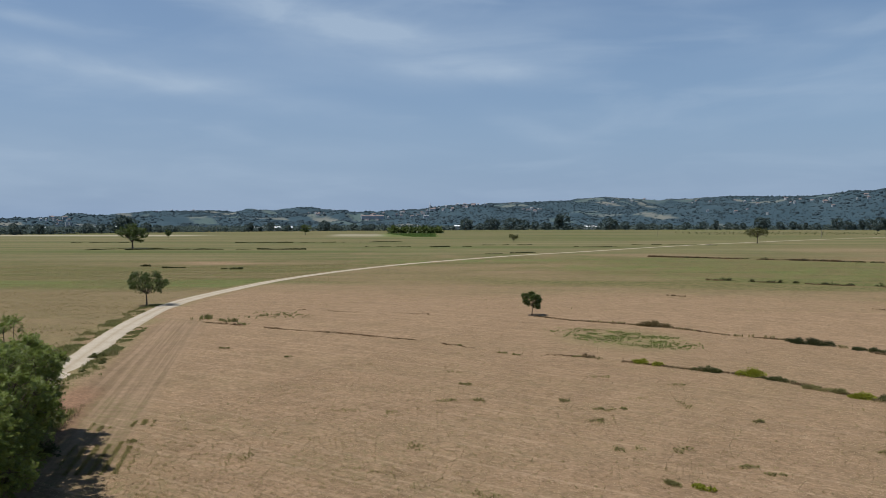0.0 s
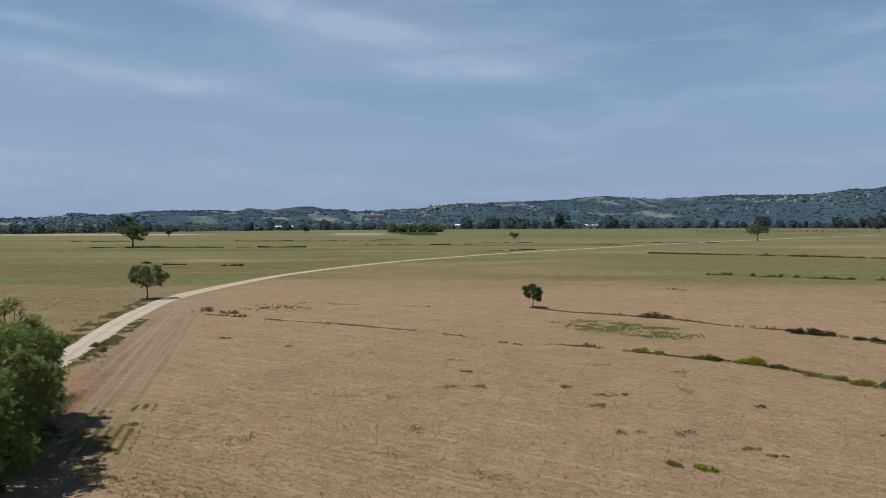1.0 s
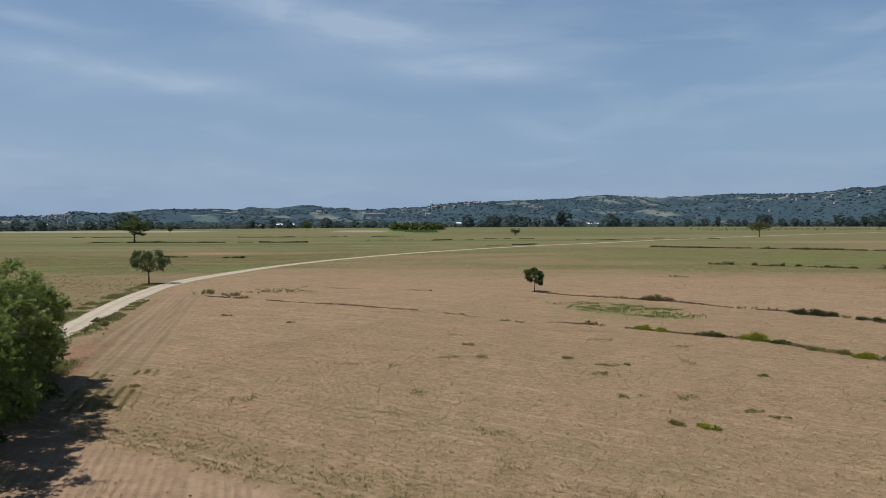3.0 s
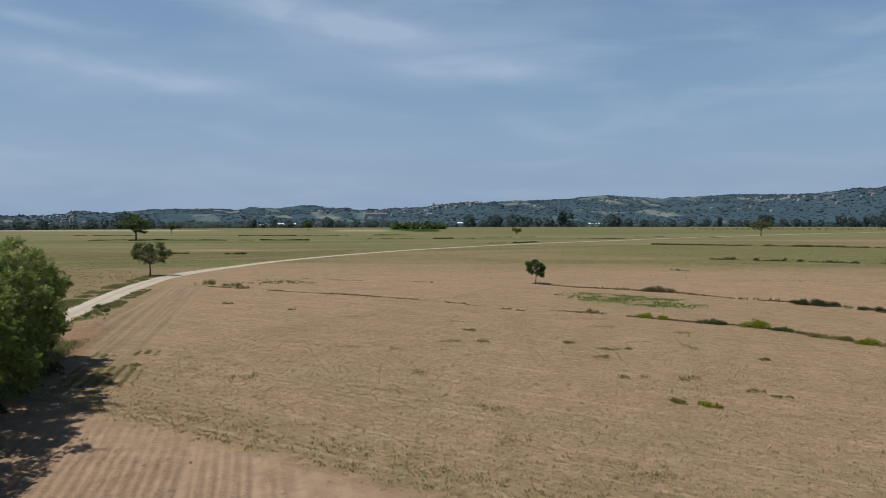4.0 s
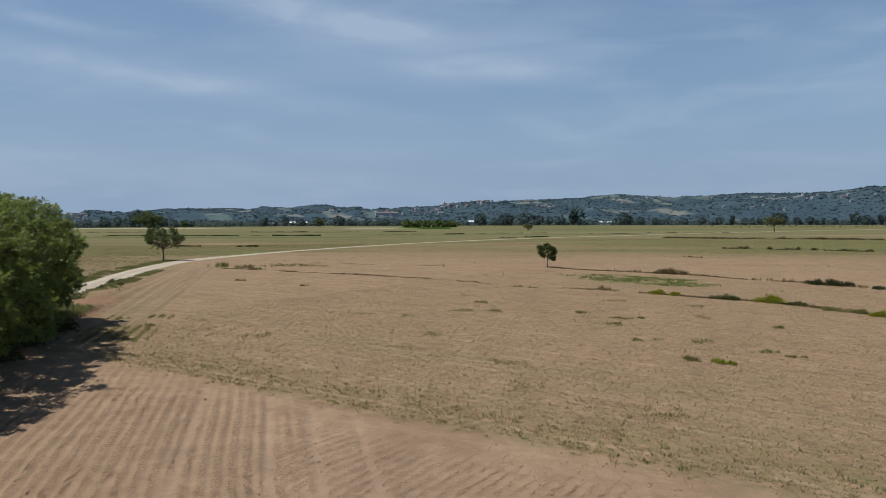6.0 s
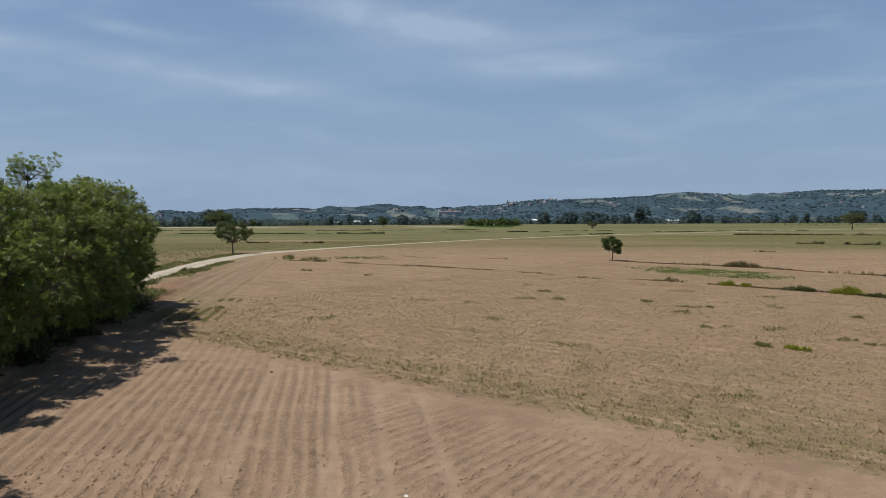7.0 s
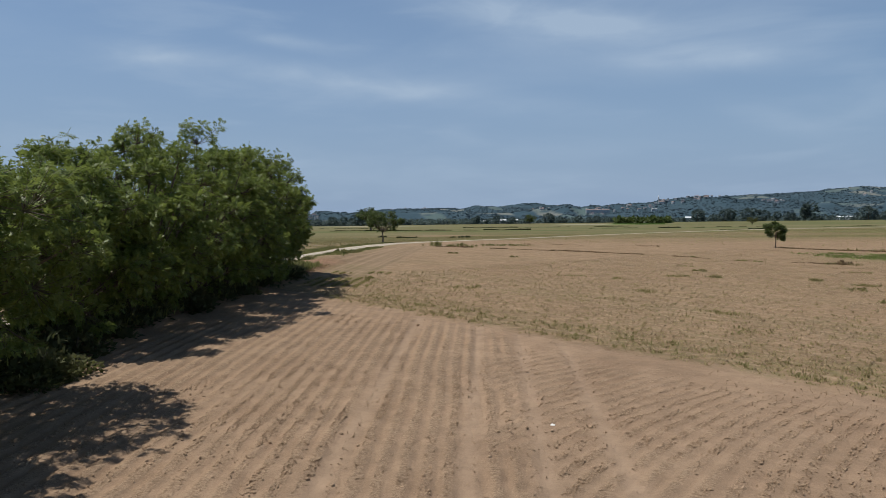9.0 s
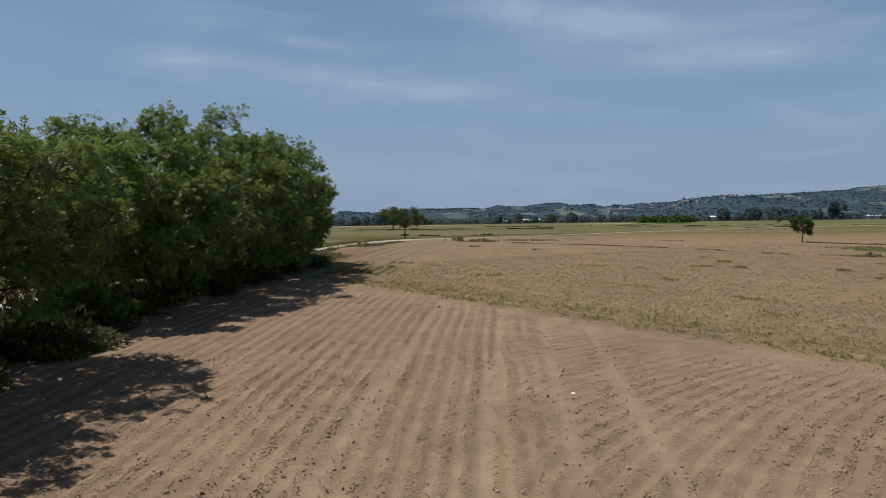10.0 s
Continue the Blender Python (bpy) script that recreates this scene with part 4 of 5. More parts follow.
def woods(name, label, xs, ys, zs, sizes, mat, seed):
    rng = np.random.default_rng(seed)
    forms = [clump_tree(rng) for _ in range(8)]
    nv = len(forms[0][0])
    pick = rng.integers(0, 8, len(xs))
    stack = np.stack([f[0] for f in forms])[pick]
    a = rng.uniform(0, 6.28, len(xs))
    c, s = np.cos(a)[:, None], np.sin(a)[:, None]
    x = (stack[..., 0] * c - stack[..., 1] * s) * sizes[:, None] * 1.15 + xs[:, None]
    y = (stack[..., 0] * s + stack[..., 1] * c) * sizes[:, None] * 1.15 + ys[:, None]
    z = stack[..., 2] * sizes[:, None] + zs[:, None]
    v = np.stack([x, y, z], -1).reshape(-1, 3)
    f = np.arange(len(xs) * nv).reshape(-1, 4)
    return tagged(part_np(name, v, f, mat), label, "woods", kind="stuff")


rng = np.random.default_rng(11)
ha, hr = rng.uniform(-36, 36, 150000), 2000 + 1740 * rng.uniform(0, 1, 150000) ** 0.8
ta, tr = np.linspace(-36, 36, 240), np.linspace(1990, 3760, 260)
ga, gr = np.meshgrid(ta, tr, indexing="ij")
rise = np.maximum.accumulate((hill_height(ga, gr) - 17.5) / gr, axis=1)
ia, ir = np.clip(((ha + 36) / 72 * 239).astype(int), 0, 239), np.clip(((hr - 1990) / 1770 * 259).astype(int), 0, 259)
hx, hy, hz = hr * np.sin(np.radians(ha)), hr * np.cos(np.radians(ha)), hill_height(ha, hr)
keep = ((hz + 5 - 17.5) / hr >= rise[ia, ir] - 0.0005) & (fractal(hx / 130, hy / 130, 401) > -0.55) & (hill_fields(hx, hy)[0] < rng.uniform(0.1, 1.15, 150000))
hx, hy, hz = hx[keep][:34000], hy[keep][:34000], hz[keep][:34000] - 2.0
hill_crowns("hill_woods", "scattered trees and copses covering the hills, tinted haze-blue", hx, hy, hz, rng.uniform(2.6, 5.6, len(hx)) * (1 + 0.7 * (rng.uniform(0, 1, len(hx)) > 0.92)), M_HILLWOOD, 12)


# hedges and scrub along the foot of the hills
def edge_r(az):
    return np.interp(az, [-42, -31, -20, 0, 21, 31, 42], [1150, 1230, 1400, 1650, 1880, 1960, 2000])


ea = rng.uniform(-42, 42, 4200)
er = edge_r(ea) + rng.uniform(0, 330, 4200) * rng.uniform(0.2, 1, 4200)
ex, ey = er * np.sin(np.radians(ea)), er * np.cos(np.radians(ea))
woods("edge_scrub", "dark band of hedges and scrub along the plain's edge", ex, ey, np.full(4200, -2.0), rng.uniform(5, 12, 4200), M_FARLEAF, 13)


def far_tree(name, label, seed, slim, mat, group):
    """A tree for the middle distance: trunk and a ragged crown, ten metres tall."""
    r = np.random.default_rng(seed)
    root = tagged(new(name), label, "tree", group)
    part_np("trunk", *tube([(0, 0, -0.3), (0.1, 0, 1.5), (0.05, 0.1, 3.5), (0, 0, 6)], [0.32, 0.26, 0.2, 0.08], 6), M_BARK, root)
    n = 270
    d = r.normal(size=(n, 3))
    d /= np.linalg.norm(d, axis=1)[:, None]
    lob = r.normal(size=(7, 3))
    lob /= np.linalg.norm(lob, axis=1)[:, None]
    q = r.uniform(0.3, 1, n) ** 0.45 * (0.72 + 0.34 * np.clip((d @ lob.T).max(1), 0, 1) ** 6)
    p = np.stack([d[:, 0] * q * slim, d[:, 1] * q * slim, 5.4 + d[:, 2] * q * 4.4], 1)
    part_np("crown", *leaves(p, d + r.normal(0, 0.5, d.shape), r.uniform(1.1, 2.0, n), "pair", r), mat, root)
    return root


LINE = "trees along the plain's edge"
kinds = [far_tree("edge_tree", "haze-tinted broadleaf tree in the hedge line along the plain", 31, 4.3, M_FARLEAF, LINE),
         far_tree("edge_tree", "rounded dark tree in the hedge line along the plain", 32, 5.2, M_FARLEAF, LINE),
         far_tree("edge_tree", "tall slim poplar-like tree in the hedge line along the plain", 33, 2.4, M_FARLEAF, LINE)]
first = True
SPOTS = [(215, 30, 0), (226, 26, 1), (205, 24, 0), (150, 17, 1), (20, 17, 1), (40, 14, 0), (65, 16, 0), (118, 13, 1), (190, 15, 2), (255, 18, 1), (275, 14, 0), (175, 16, 0),
         (440, 17, 2), (476, 18, 0), (437, 14, 1), (505, 14, 1), (570, 22, 1), (575, 18, 0), (590, 15, 1), (622, 16, 0), (640, 13, 1), (655, 15, 1),
         (820, 27, 1), (826, 24, 2), (862, 26, 1), (872, 27, 0), (846, 17, 1), (898, 28, 1), (910, 28, 0), (925, 24, 1), (943, 20, 0), (985, 36, 2), (992, 38, 0), (960, 19, 1), (967, 17, 2),
         (1075, 30, 1), (1082, 24, 0), (1102, 20, 1), (1130, 18, 1), (1180, 17, 1), (1210, 19, 1), (1240, 20, 1), (1262, 22, 2), (1285, 18, 1), (1340, 30, 1), (1349, 28, 0), (1375, 19, 1),
         (1398, 20, 0), (1440, 17, 1), (1476, 27, 0), (1492, 22, 1), (1520, 24, 2), (1535, 26, 0), (1552, 30, 1), (1563, 26, 0), (1500, 20, 1), (1060, 17, 0), (1150, 16, 0), (1310, 17, 0), (1420, 17, 2)]
r2 = np.random.default_rng(41)
for px in range(-120, 1690, 15):
    SPOTS.append((px + r2.uniform(-14, 14), r2.uniform(5, 12) * r2.uniform(0.7, 1.25), int(r2.integers(0, 2))))
used = set()
for px, tall, kind in SPOTS:
    az = math.degrees(math.atan((px - 784) / 1335))
    rr = float(edge_r(az)) + r2.uniform(-40, 60)
    m = pose(rr * math.sin(math.radians(az)), rr * math.cos(math.radians(az)), -1.1, 0, 0, r2.uniform(0, 360)) @ Matrix.Scale(tall / 9.6, 4)
    if kind not in used:
        used.add(kind)
        kinds[kind].matrix_basis = m
    else:
        c = copy_thing(kinds[kind], m)
        c.matrix_basis = m


# ---------- distance: buildings ----------
def box_bm(sx, sy, sz, z0=0.0):
    bm = bmesh.new()
    bmesh.ops.create_cube(bm, size=1, matrix=Matrix.Translation((0, 0, z0 + sz / 2)) @ Matrix.Diagonal((sx, sy, sz, 1)))
    return bm


def gable_bm(sx, sy, z0, rise, over=0.5):
    bm = bmesh.new()
    a, b = sx / 2 + over, sy / 2 + over
    low = [bm.verts.new(p) for p in ((-a, -b, z0 - 0.15), (a, -b, z0 - 0.15), (a, b, z0 - 0.15), (-a, b, z0 - 0.15))]
    top = [bm.verts.new(p) for p in ((-a, 0, z0 + rise), (a, 0, z0 + rise))]
    for f in ((low[0], low[1], top[1], top[0]), (low[2], low[3], top[0], top[1]), (low[1], low[2], top[1]), (low[3], low[0], top[0]), (low[3], low[2], low[1], low[0])):
        bm.faces.new(f)
    return bm


def house(sx, sy, sz, roof_mat, label, name="house", group="", rise=2.2):
    root = tagged(new(name), label, "building", group)
    part("wall", box_bm(sx, sy, sz + 2, -2), M_WALL, root)
    part("roof", gable_bm(sx, sy, sz, rise), roof_mat, root)
    for i in range(3):
        bm = box_bm(1.1, 0.12, 1.4, 1.1)
        bmesh.ops.translate(bm, verts=bm.verts, vec=((i - 1) * sx / 3.4, -sy / 2 - 0.04, 0))
        part("window", bm, M_DARKGLASS, root)
    return root


M_DARKGLASS = plain_material("dark_window_glass", (0.03, 0.035, 0.04), (0.05, 0.055, 0.06), 0.25)
VILLAGE = "village houses on the hills"
models = [house(11, 9, 6, M_ROOF, "white rendered village house with clay tile roof", group=VILLAGE),
          house(15, 9, 5, M_ROOF, "long pale village house with clay tile roof", group=VILLAGE),
          house(9, 8, 7, M_PALEROOF, "white village house with faded grey roof", group=VILLAGE)]
r3 = np.random.default_rng(51)
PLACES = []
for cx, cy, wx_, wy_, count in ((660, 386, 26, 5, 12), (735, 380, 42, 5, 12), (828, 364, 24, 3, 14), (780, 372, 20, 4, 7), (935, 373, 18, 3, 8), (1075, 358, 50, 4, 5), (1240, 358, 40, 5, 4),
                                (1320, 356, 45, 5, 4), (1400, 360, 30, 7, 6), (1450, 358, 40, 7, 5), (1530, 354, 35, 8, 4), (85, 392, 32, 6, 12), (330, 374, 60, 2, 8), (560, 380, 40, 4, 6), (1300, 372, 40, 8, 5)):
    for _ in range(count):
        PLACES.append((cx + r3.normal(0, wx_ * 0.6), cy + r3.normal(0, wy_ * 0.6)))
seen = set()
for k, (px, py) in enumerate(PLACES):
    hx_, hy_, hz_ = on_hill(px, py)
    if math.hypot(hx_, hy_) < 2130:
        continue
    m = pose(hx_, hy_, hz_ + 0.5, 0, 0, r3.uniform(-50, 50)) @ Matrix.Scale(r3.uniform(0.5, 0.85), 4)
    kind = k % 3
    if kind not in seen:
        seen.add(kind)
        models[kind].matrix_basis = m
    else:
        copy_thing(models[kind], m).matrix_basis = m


def shed(px, r, length, tall, label, turn=0.0, roof=None):
    az = math.degrees(math.atan((px - 784) / 1335))
    h = house(length, 18, tall, roof or M_SHEET, label, "warehouse", rise=2.5)
    h.matrix_basis = pose(r * math.sin(math.radians(az)), r * math.cos(math.radians(az)), -1.2, 0, 0, -az + turn)


shed(497, 1560, 38, 7, "long white warehouse with pale sheet roof behind the hedges")
shed(455, 1580, 24, 6, "low pale shed among the trees")
shed(1042, 1900, 44, 7, "long white warehouse at the foot of the hill")
shed(806, 1700, 14, 9, "pale farm building beside a tree line")
shed(205, 1480, 14, 8, "white farm building among the trees")
shed(65, 1420, 22, 8, "pale farm building at the plain's edge")
shed(645, 1930, 70, 9, "large hillside building with clay roof", 8, M_ROOF)
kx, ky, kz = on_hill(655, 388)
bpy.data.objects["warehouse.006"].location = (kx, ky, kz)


def silo(px, r, tall):
    az = math.radians(math.degrees(math.atan((px - 784) / 1335)))
    root = tagged(new("tower"), "white twin-shafted tower rising over the hedges", "tower")
    root.location = (r * math.sin(az), r * math.cos(az), -1.2)
    for dx in (-3.0, 3.0):
        bm = bmesh.new()
        bmesh.ops.create_cone(bm, cap_ends=True, segments=14, radius1=2.6, radius2=2.5, depth=tall, matrix=Matrix.Translation((dx, 0, tall / 2)))
        part("shaft", bm, M_WALL, root)
    part("base", box_bm(11, 7, 6), M_WALL, root)


silo(117, 1380, 18)


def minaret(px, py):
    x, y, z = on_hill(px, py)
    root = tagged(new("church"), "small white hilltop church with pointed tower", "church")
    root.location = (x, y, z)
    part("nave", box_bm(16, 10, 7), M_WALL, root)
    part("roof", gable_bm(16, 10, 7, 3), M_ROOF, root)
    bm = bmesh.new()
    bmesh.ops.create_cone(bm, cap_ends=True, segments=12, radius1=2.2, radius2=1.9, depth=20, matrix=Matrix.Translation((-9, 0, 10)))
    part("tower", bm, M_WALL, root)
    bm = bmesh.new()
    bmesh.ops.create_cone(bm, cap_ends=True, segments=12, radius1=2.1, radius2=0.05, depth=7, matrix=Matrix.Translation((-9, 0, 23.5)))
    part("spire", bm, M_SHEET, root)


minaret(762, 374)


# ---------- poles on the plain ----------
def pole(x, y, tall):
    root = tagged(new("utility_pole"), "thin weathered wooden pole standing on the plain", "pole", "poles on the plain")
    root.location = (x, y, float(land(x, y)) - 0.2)
    part_np("post", *tube([(0, 0, 0), (0, 0, tall * 0.5), (0, 0, tall)], [0.28, 0.24, 0.2], 8), M_POLE, root)
    part("crossarm", box_bm(2.2, 0.2, 0.2, tall - 1.0), M_POLE, root)


for px_, r_, h_ in ((1160, 1050, 9), (1449, 980, 10), (380, 1150, 13)):
    a_ = math.atan((px_ - 784) / 1335)
    pole(r_ * math.sin(a_), r_ * math.cos(a_), h_)

# orchard block and crop hedge by the bright green field
r4 = np.random.default_rng(61)
ox = r4.uniform(-90, -8, 300)
oy = 1230 + r4.uniform(-10, 25, 300) - 0.25 * ox
woods("orchard", "row of leafy green orchard trees beside the bright field", ox, oy, np.full(300, -1.4), r4.uniform(5, 9.5, 300), M_FIELDLEAF, 62)
lx, ly = r4.uniform(-1, 1, 2600), r4.uniform(930, 1190, 2600)
lp = np.stack([(-0.050 + 0.037 * lx) * ly, ly], 1)
lp = lp[lp[:, 0] > -92 + 0.20 * (1190 - lp[:, 1])]
v, f = blades(lie(lp), 3, r4.uniform(0.4, 0.8, len(lp)), 0.9, 2.2, r4)
tagged(part_np("green_field", v, f, M_LUSH), "bright green block of young crop on the far plain", "crop", kind="stuff")
vx, vy = np.meshgrid(np.linspace(380, 640, 26), np.linspace(1080, 1240, 6))
woods("vineyard", "rows of small trained bushes on the far plain", vx.ravel() + r4.normal(0, 1.5, 156), vy.ravel(), np.full(156, -1.1), r4.uniform(1.6, 2.8, 156), M_SHRUB, 63)


# ---------- shrubs and weeds on the fields ----------
def shrub(name, label, x, y, length, width, height, mat, seed, turn=0.0, size=0.16, count=None, group=""):
    """A low bush: woody stems and a leafy, ragged mound."""
    r = np.random.default_rng(seed)
    root = tagged(new(name), label, "shrub", group)
    root.location = (x, y, float(land(x, y)) - 0.03)
    root.rotation_euler = (0, 0, radians(turn))
    n = count or int(260 + 420 * length * height)
    clumps = max(4, int(length * 3))
    cx = np.stack([r.uniform(-0.5, 0.5, clumps) * length * 0.86, r.uniform(-0.5, 0.5, clumps) * width * 0.7, np.zeros(clumps)], 1)
    ch = height * r.uniform(0.45, 1.0, clumps) * (1 - 0.5 * np.abs(cx[:, 0]) / (length / 2 + 0.01))
    k = r.integers(0, clumps, n)
    d = r.normal(size=(n, 3))
    d /= np.linalg.norm(d, axis=1)[:, None]
    d[:, 2] = np.abs(d[:, 2])
    rad = np.minimum(width, length) * 0.42
    p = cx[k] + d * np.stack([np.full(n, rad), np.full(n, rad), ch[k]], 1) * r.uniform(0.45, 1.0, (n, 1))
    part_np("foliage", *leaves(p, d + r.normal(0, 0.5, d.shape) + np.array([0, 0, 0.3]), size * r.uniform(0.6, 1.4, n), "pair", r), mat, root)
    stems = []
    for c, h in zip(cx[:10], ch[:10]):
        e = np.array([c[0] + r.normal(0, 0.1), c[1] + r.normal(0, 0.1), h * 0.85])
        stems.append(tube([(c[0] * 0.9, c[1] * 0.9, -0.05), c * 0.95 + e * 0.05 + (0, 0, h * 0.3), e], [0.02, 0.015, 0.006], 5))
    tagged(part_np("stems", *join(stems), M_BARK, root), kind="stuff")
    return root


YEL = "bright yellow-green flowering shrub in the weedy field margin"
shrub("yellow_shrub", "low yellow-green weed clump in the stubble", 19.0, 54.4, 1.4, 0.9, 0.35, M_YELLOW, 301, -10)
shrub("yellow_shrub", YEL, 37.7, 93.0, 3.0, 2.0, 1.35, M_YELLOW, 302, -25)
shrub("yellow_shrub", "long low yellow-green weed strip in the field margin", 26.7, 98.2, 4.6, 1.4, 0.75, M_YELLOW, 303, -25)
shrub("yellow_shrub", YEL, 46.2, 83.6, 2.4, 1.8, 1.0, M_YELLOW, 304, -30)
DULL = "dull green weedy shrub on the dry field"
shrub("weedy_shrub", DULL, 16.9, 54.9, 1.6, 0.9, 0.3, M_WEEDLEAF, 305)
shrub("weedy_shrub", "long green weedy shrub strip on the field margin", 43.6, 86.3, 4.2, 1.6, 0.8, M_WEEDLEAF, 306, -35)
shrub("weedy_shrub", "green weedy shrub on the field margin", 48.8, 81.8, 3.0, 1.8, 1.0, M_SHRUB, 307, -35)
shrub("weedy_shrub", "green weedy shrub on the field margin", 33.2, 94.6, 3.8, 1.3, 0.8, M_SHRUB, 308, -25)
shrub("bramble", "dark green bramble mound on the field margin", 56.0, 116.0, 7.0, 2.0, 1.3, M_BRAMBLE, 309, -28)
shrub("bramble", "low dark bramble mound on the field margin", 40.4, 90.6, 4.0, 1.3, 0.55, M_SHRUB, 310, -35)
shrub("bramble", "low dark bramble on the field margin", 62.5, 111.0, 5.0, 1.5, 0.8, M_DARKSHRUB, 311, -30)
shrub("reedy_bush", "long brownish reedy bush on the field margin", 36.5, 130.4, 5.6, 1.8, 1.3, M_REED, 312, -22)
shrub("verge_bush", "dark green bush on the track's verge", -41.2, 92.5, 2.4, 1.1, 0.8, M_SHRUB, 316, 75)
shrub("verge_bush", "green bush on the track's verge", -37.2, 79.0, 1.8, 1.0, 0.55, M_WEEDLEAF, 319, 70)
shrub("verge_bush", "dark green bush on the earth bank", -34.9, 71.0, 2.8, 1.6, 0.8, M_SHRUB, 320, 70)
r7 = np.random.default_rng(73)
for vy in (68.2, 73.8, 75.6, 82.0, 84.4, 87.6, 89.5):
    vx = float(np.interp(vy, ROAD[:, 1], ROAD[:, 0])) + r7.uniform(2.5, 3.3)
    shrub("verge_bush", "shaggy green bush between the track and the field", vx, vy, r7.uniform(1.3, 2.4), r7.uniform(0.8, 1.1), r7.uniform(0.45, 0.85), M_SHRUB if r7.random() < 0.7 else M_WEEDLEAF, int(1200 + vy * 3), 103, 0.17, None, "bushes along the verge")
SMALL = "small olive weed clump in the stubble field"
r5 = np.random.default_rng(71)
for x, y, l in ((8.5, 102.8, 0.9), (18.4, 101.4, 0.9), (2.8, 107.8, 0.8), (10.3, 101.8, 0.7), (16.1, 74.6, 1.0), (24.2, 59.2, 1.0), (-23.1, 59.4, 0.8), (4.4, 76.5, 1.2), (0.8, 76.0, 1.5), (25.6, 57.8, 0.9), (-9.5, 268, 2.2),
                (14.5, 70.5, 1.1), (15.8, 62.5, 1.8), (20.5, 63.0, 1.4), (12.5, 77.5, 1.0), (18.0, 75.0, 1.1), (-18.8, 96, 0.7), (-28.5, 101, 0.8), (30.5, 72.5, 0.8), (3.0, 83.0, 1.0), (38.0, 64.0, 1.2), (41.5, 70.0, 1.4), (44.0, 73.0, 1.6)):
    shrub("weed_clump", SMALL, x, y, l * 1.5, l * 0.9, 0.28 + 0.14 * r5.random(), M_WEEDLEAF, int(400 + x * 7 + y), r5.uniform(-40, 40), 0.14, 160, "weed clumps in the stubble")
# dotted bushes along the further field margins
for t in np.linspace(0, 1, 27):
    x, y = 77 + 74 * t + r5.normal(0, 0.8), 219.3 - 41 * t + r5.normal(0, 0.5)
    if r5.random() > 0.12:
        shrub("margin_bush", "small dark rounded bush in a dotted field margin", x, y, r5.uniform(1.4, 2.8), 1.4, r5.uniform(0.9, 1.7), M_BRAMBLE, int(500 + t * 90), 0, 0.25, 150, "dotted field margin")
for t in np.linspace(0, 1, 30):
    x, y = 108 + 92 * t + r5.normal(0, 1.0), 369 - 82 * t + r5.normal(0, 0.8)
    if r5.random() > 0.15:
        shrub("margin_bush", "low russet bush in the far field margin", x, y, r5.uniform(2.0, 4.2), 1.4, r5.uniform(0.8, 1.9), M_SHRUB if r5.random() < 0.4 else M_BRAMBLE, int(600 + t * 90), -40, 0.3, 120, "far field margin")
def weed_row(name, label, knots, per_m, height, mat, seed, jitter=0.35, gaps=0.35, blade=0.07):
    r = np.random.default_rng(seed)
    k = np.asarray(knots, float)
    seg = np.linalg.norm(np.diff(k, axis=0), axis=1)
    u = np.concatenate([[0], np.cumsum(seg)])
    t = r.uniform(0, u[-1], int(u[-1] * per_m))
    t = t[value_noise(t * 0.22, t * 0, seed) > -gaps]
    p = np.stack([np.interp(t, u, k[:, 0]), np.interp(t, u, k[:, 1])], 1) + r.normal(0, jitter, (len(t), 2))
    h = height * (0.6 + 0.5 * (value_noise(t * 0.15, t * 0 + 5, seed) + 0.6)) * r.uniform(0.6, 1.2, len(t))
    v, f = blades(lie(p), 6, np.clip(h, 0.08, None), 0.10, blade, r)
    return tagged(part_np(name, v, f, mat), label, "weeds", kind="stuff")


LINE_A = [(-39, 126.1), (-24.7, 119.5), (-16.3, 116.9), (-3.1, 111), (2.7, 107.5), (8.6, 103.2), (18.7, 101.7), (23.8, 99.4), (30.1, 96), (36.3, 93.6), (40.3, 90.3), (43.8, 86.6), (47.4, 81.7), (58, 73)]
LINE_B = [(17.5, 140.5), (23.2, 135.7), (27.9, 134), (37.6, 129.9), (47, 121.8), (54.6, 118.6), (58.8, 114.9), (62.9, 108.6), (80, 97)]
weed_row("margin_weeds", "russet dry weeds along the field margin", LINE_A, 7, 0.22, M_RUSSET, 901, 0.25, 0.1, 0.09)
weed_row("margin_weeds", "brown and olive weeds along the field margin", LINE_A[6:], 12, 0.30, M_RUSSET, 902, 0.22, 0.35, 0.09)
weed_row("margin_weeds", "olive weeds along the field margin", LINE_A[6:], 4, 0.36, M_WEED, 911, 0.3, 0.0, 0.08)
weed_row("margin_weeds", "dark upright weed stalks in the field margin", [(19.2, 101.6), (20.6, 101.0)], 9, 0.75, M_RUSSET, 912, 0.12, 1.0, 0.08)
weed_row("margin_weeds", "russet dry weeds along the field margin", LINE_B, 11, 0.30, M_RUSSET, 903, 0.2, 0.2, 0.09)
weed_row("margin_weeds", "olive weeds along the field margin", LINE_B, 4, 0.48, M_WEED, 904, 0.3, -0.1, 0.09)
weed_row("margin_weeds", "thin russet weeds in the stubble", [(-28, 147), (-14, 143), (-2, 141)], 4, 0.2, M_RUSSET, 905)
weed_row("margin_weeds", "thin dark weeds in the stubble", [(49, 181.2), (56, 175.3)], 5, 0.35, M_RUSSET, 906, 0.3, 0.3, 0.10)
weed_row("margin_weeds", "thin dark weeds in the stubble", [(83.5, 158.6), (96, 151)], 5, 0.35, M_RUSSET, 907, 0.3, 0.3, 0.10)
weed_row("margin_weeds", "dry weeds of the dotted field margin", [(70, 222), (114, 198), (160, 174)], 9, 0.5, M_RUSSET, 908, 0.4, 0.35, 0.14)
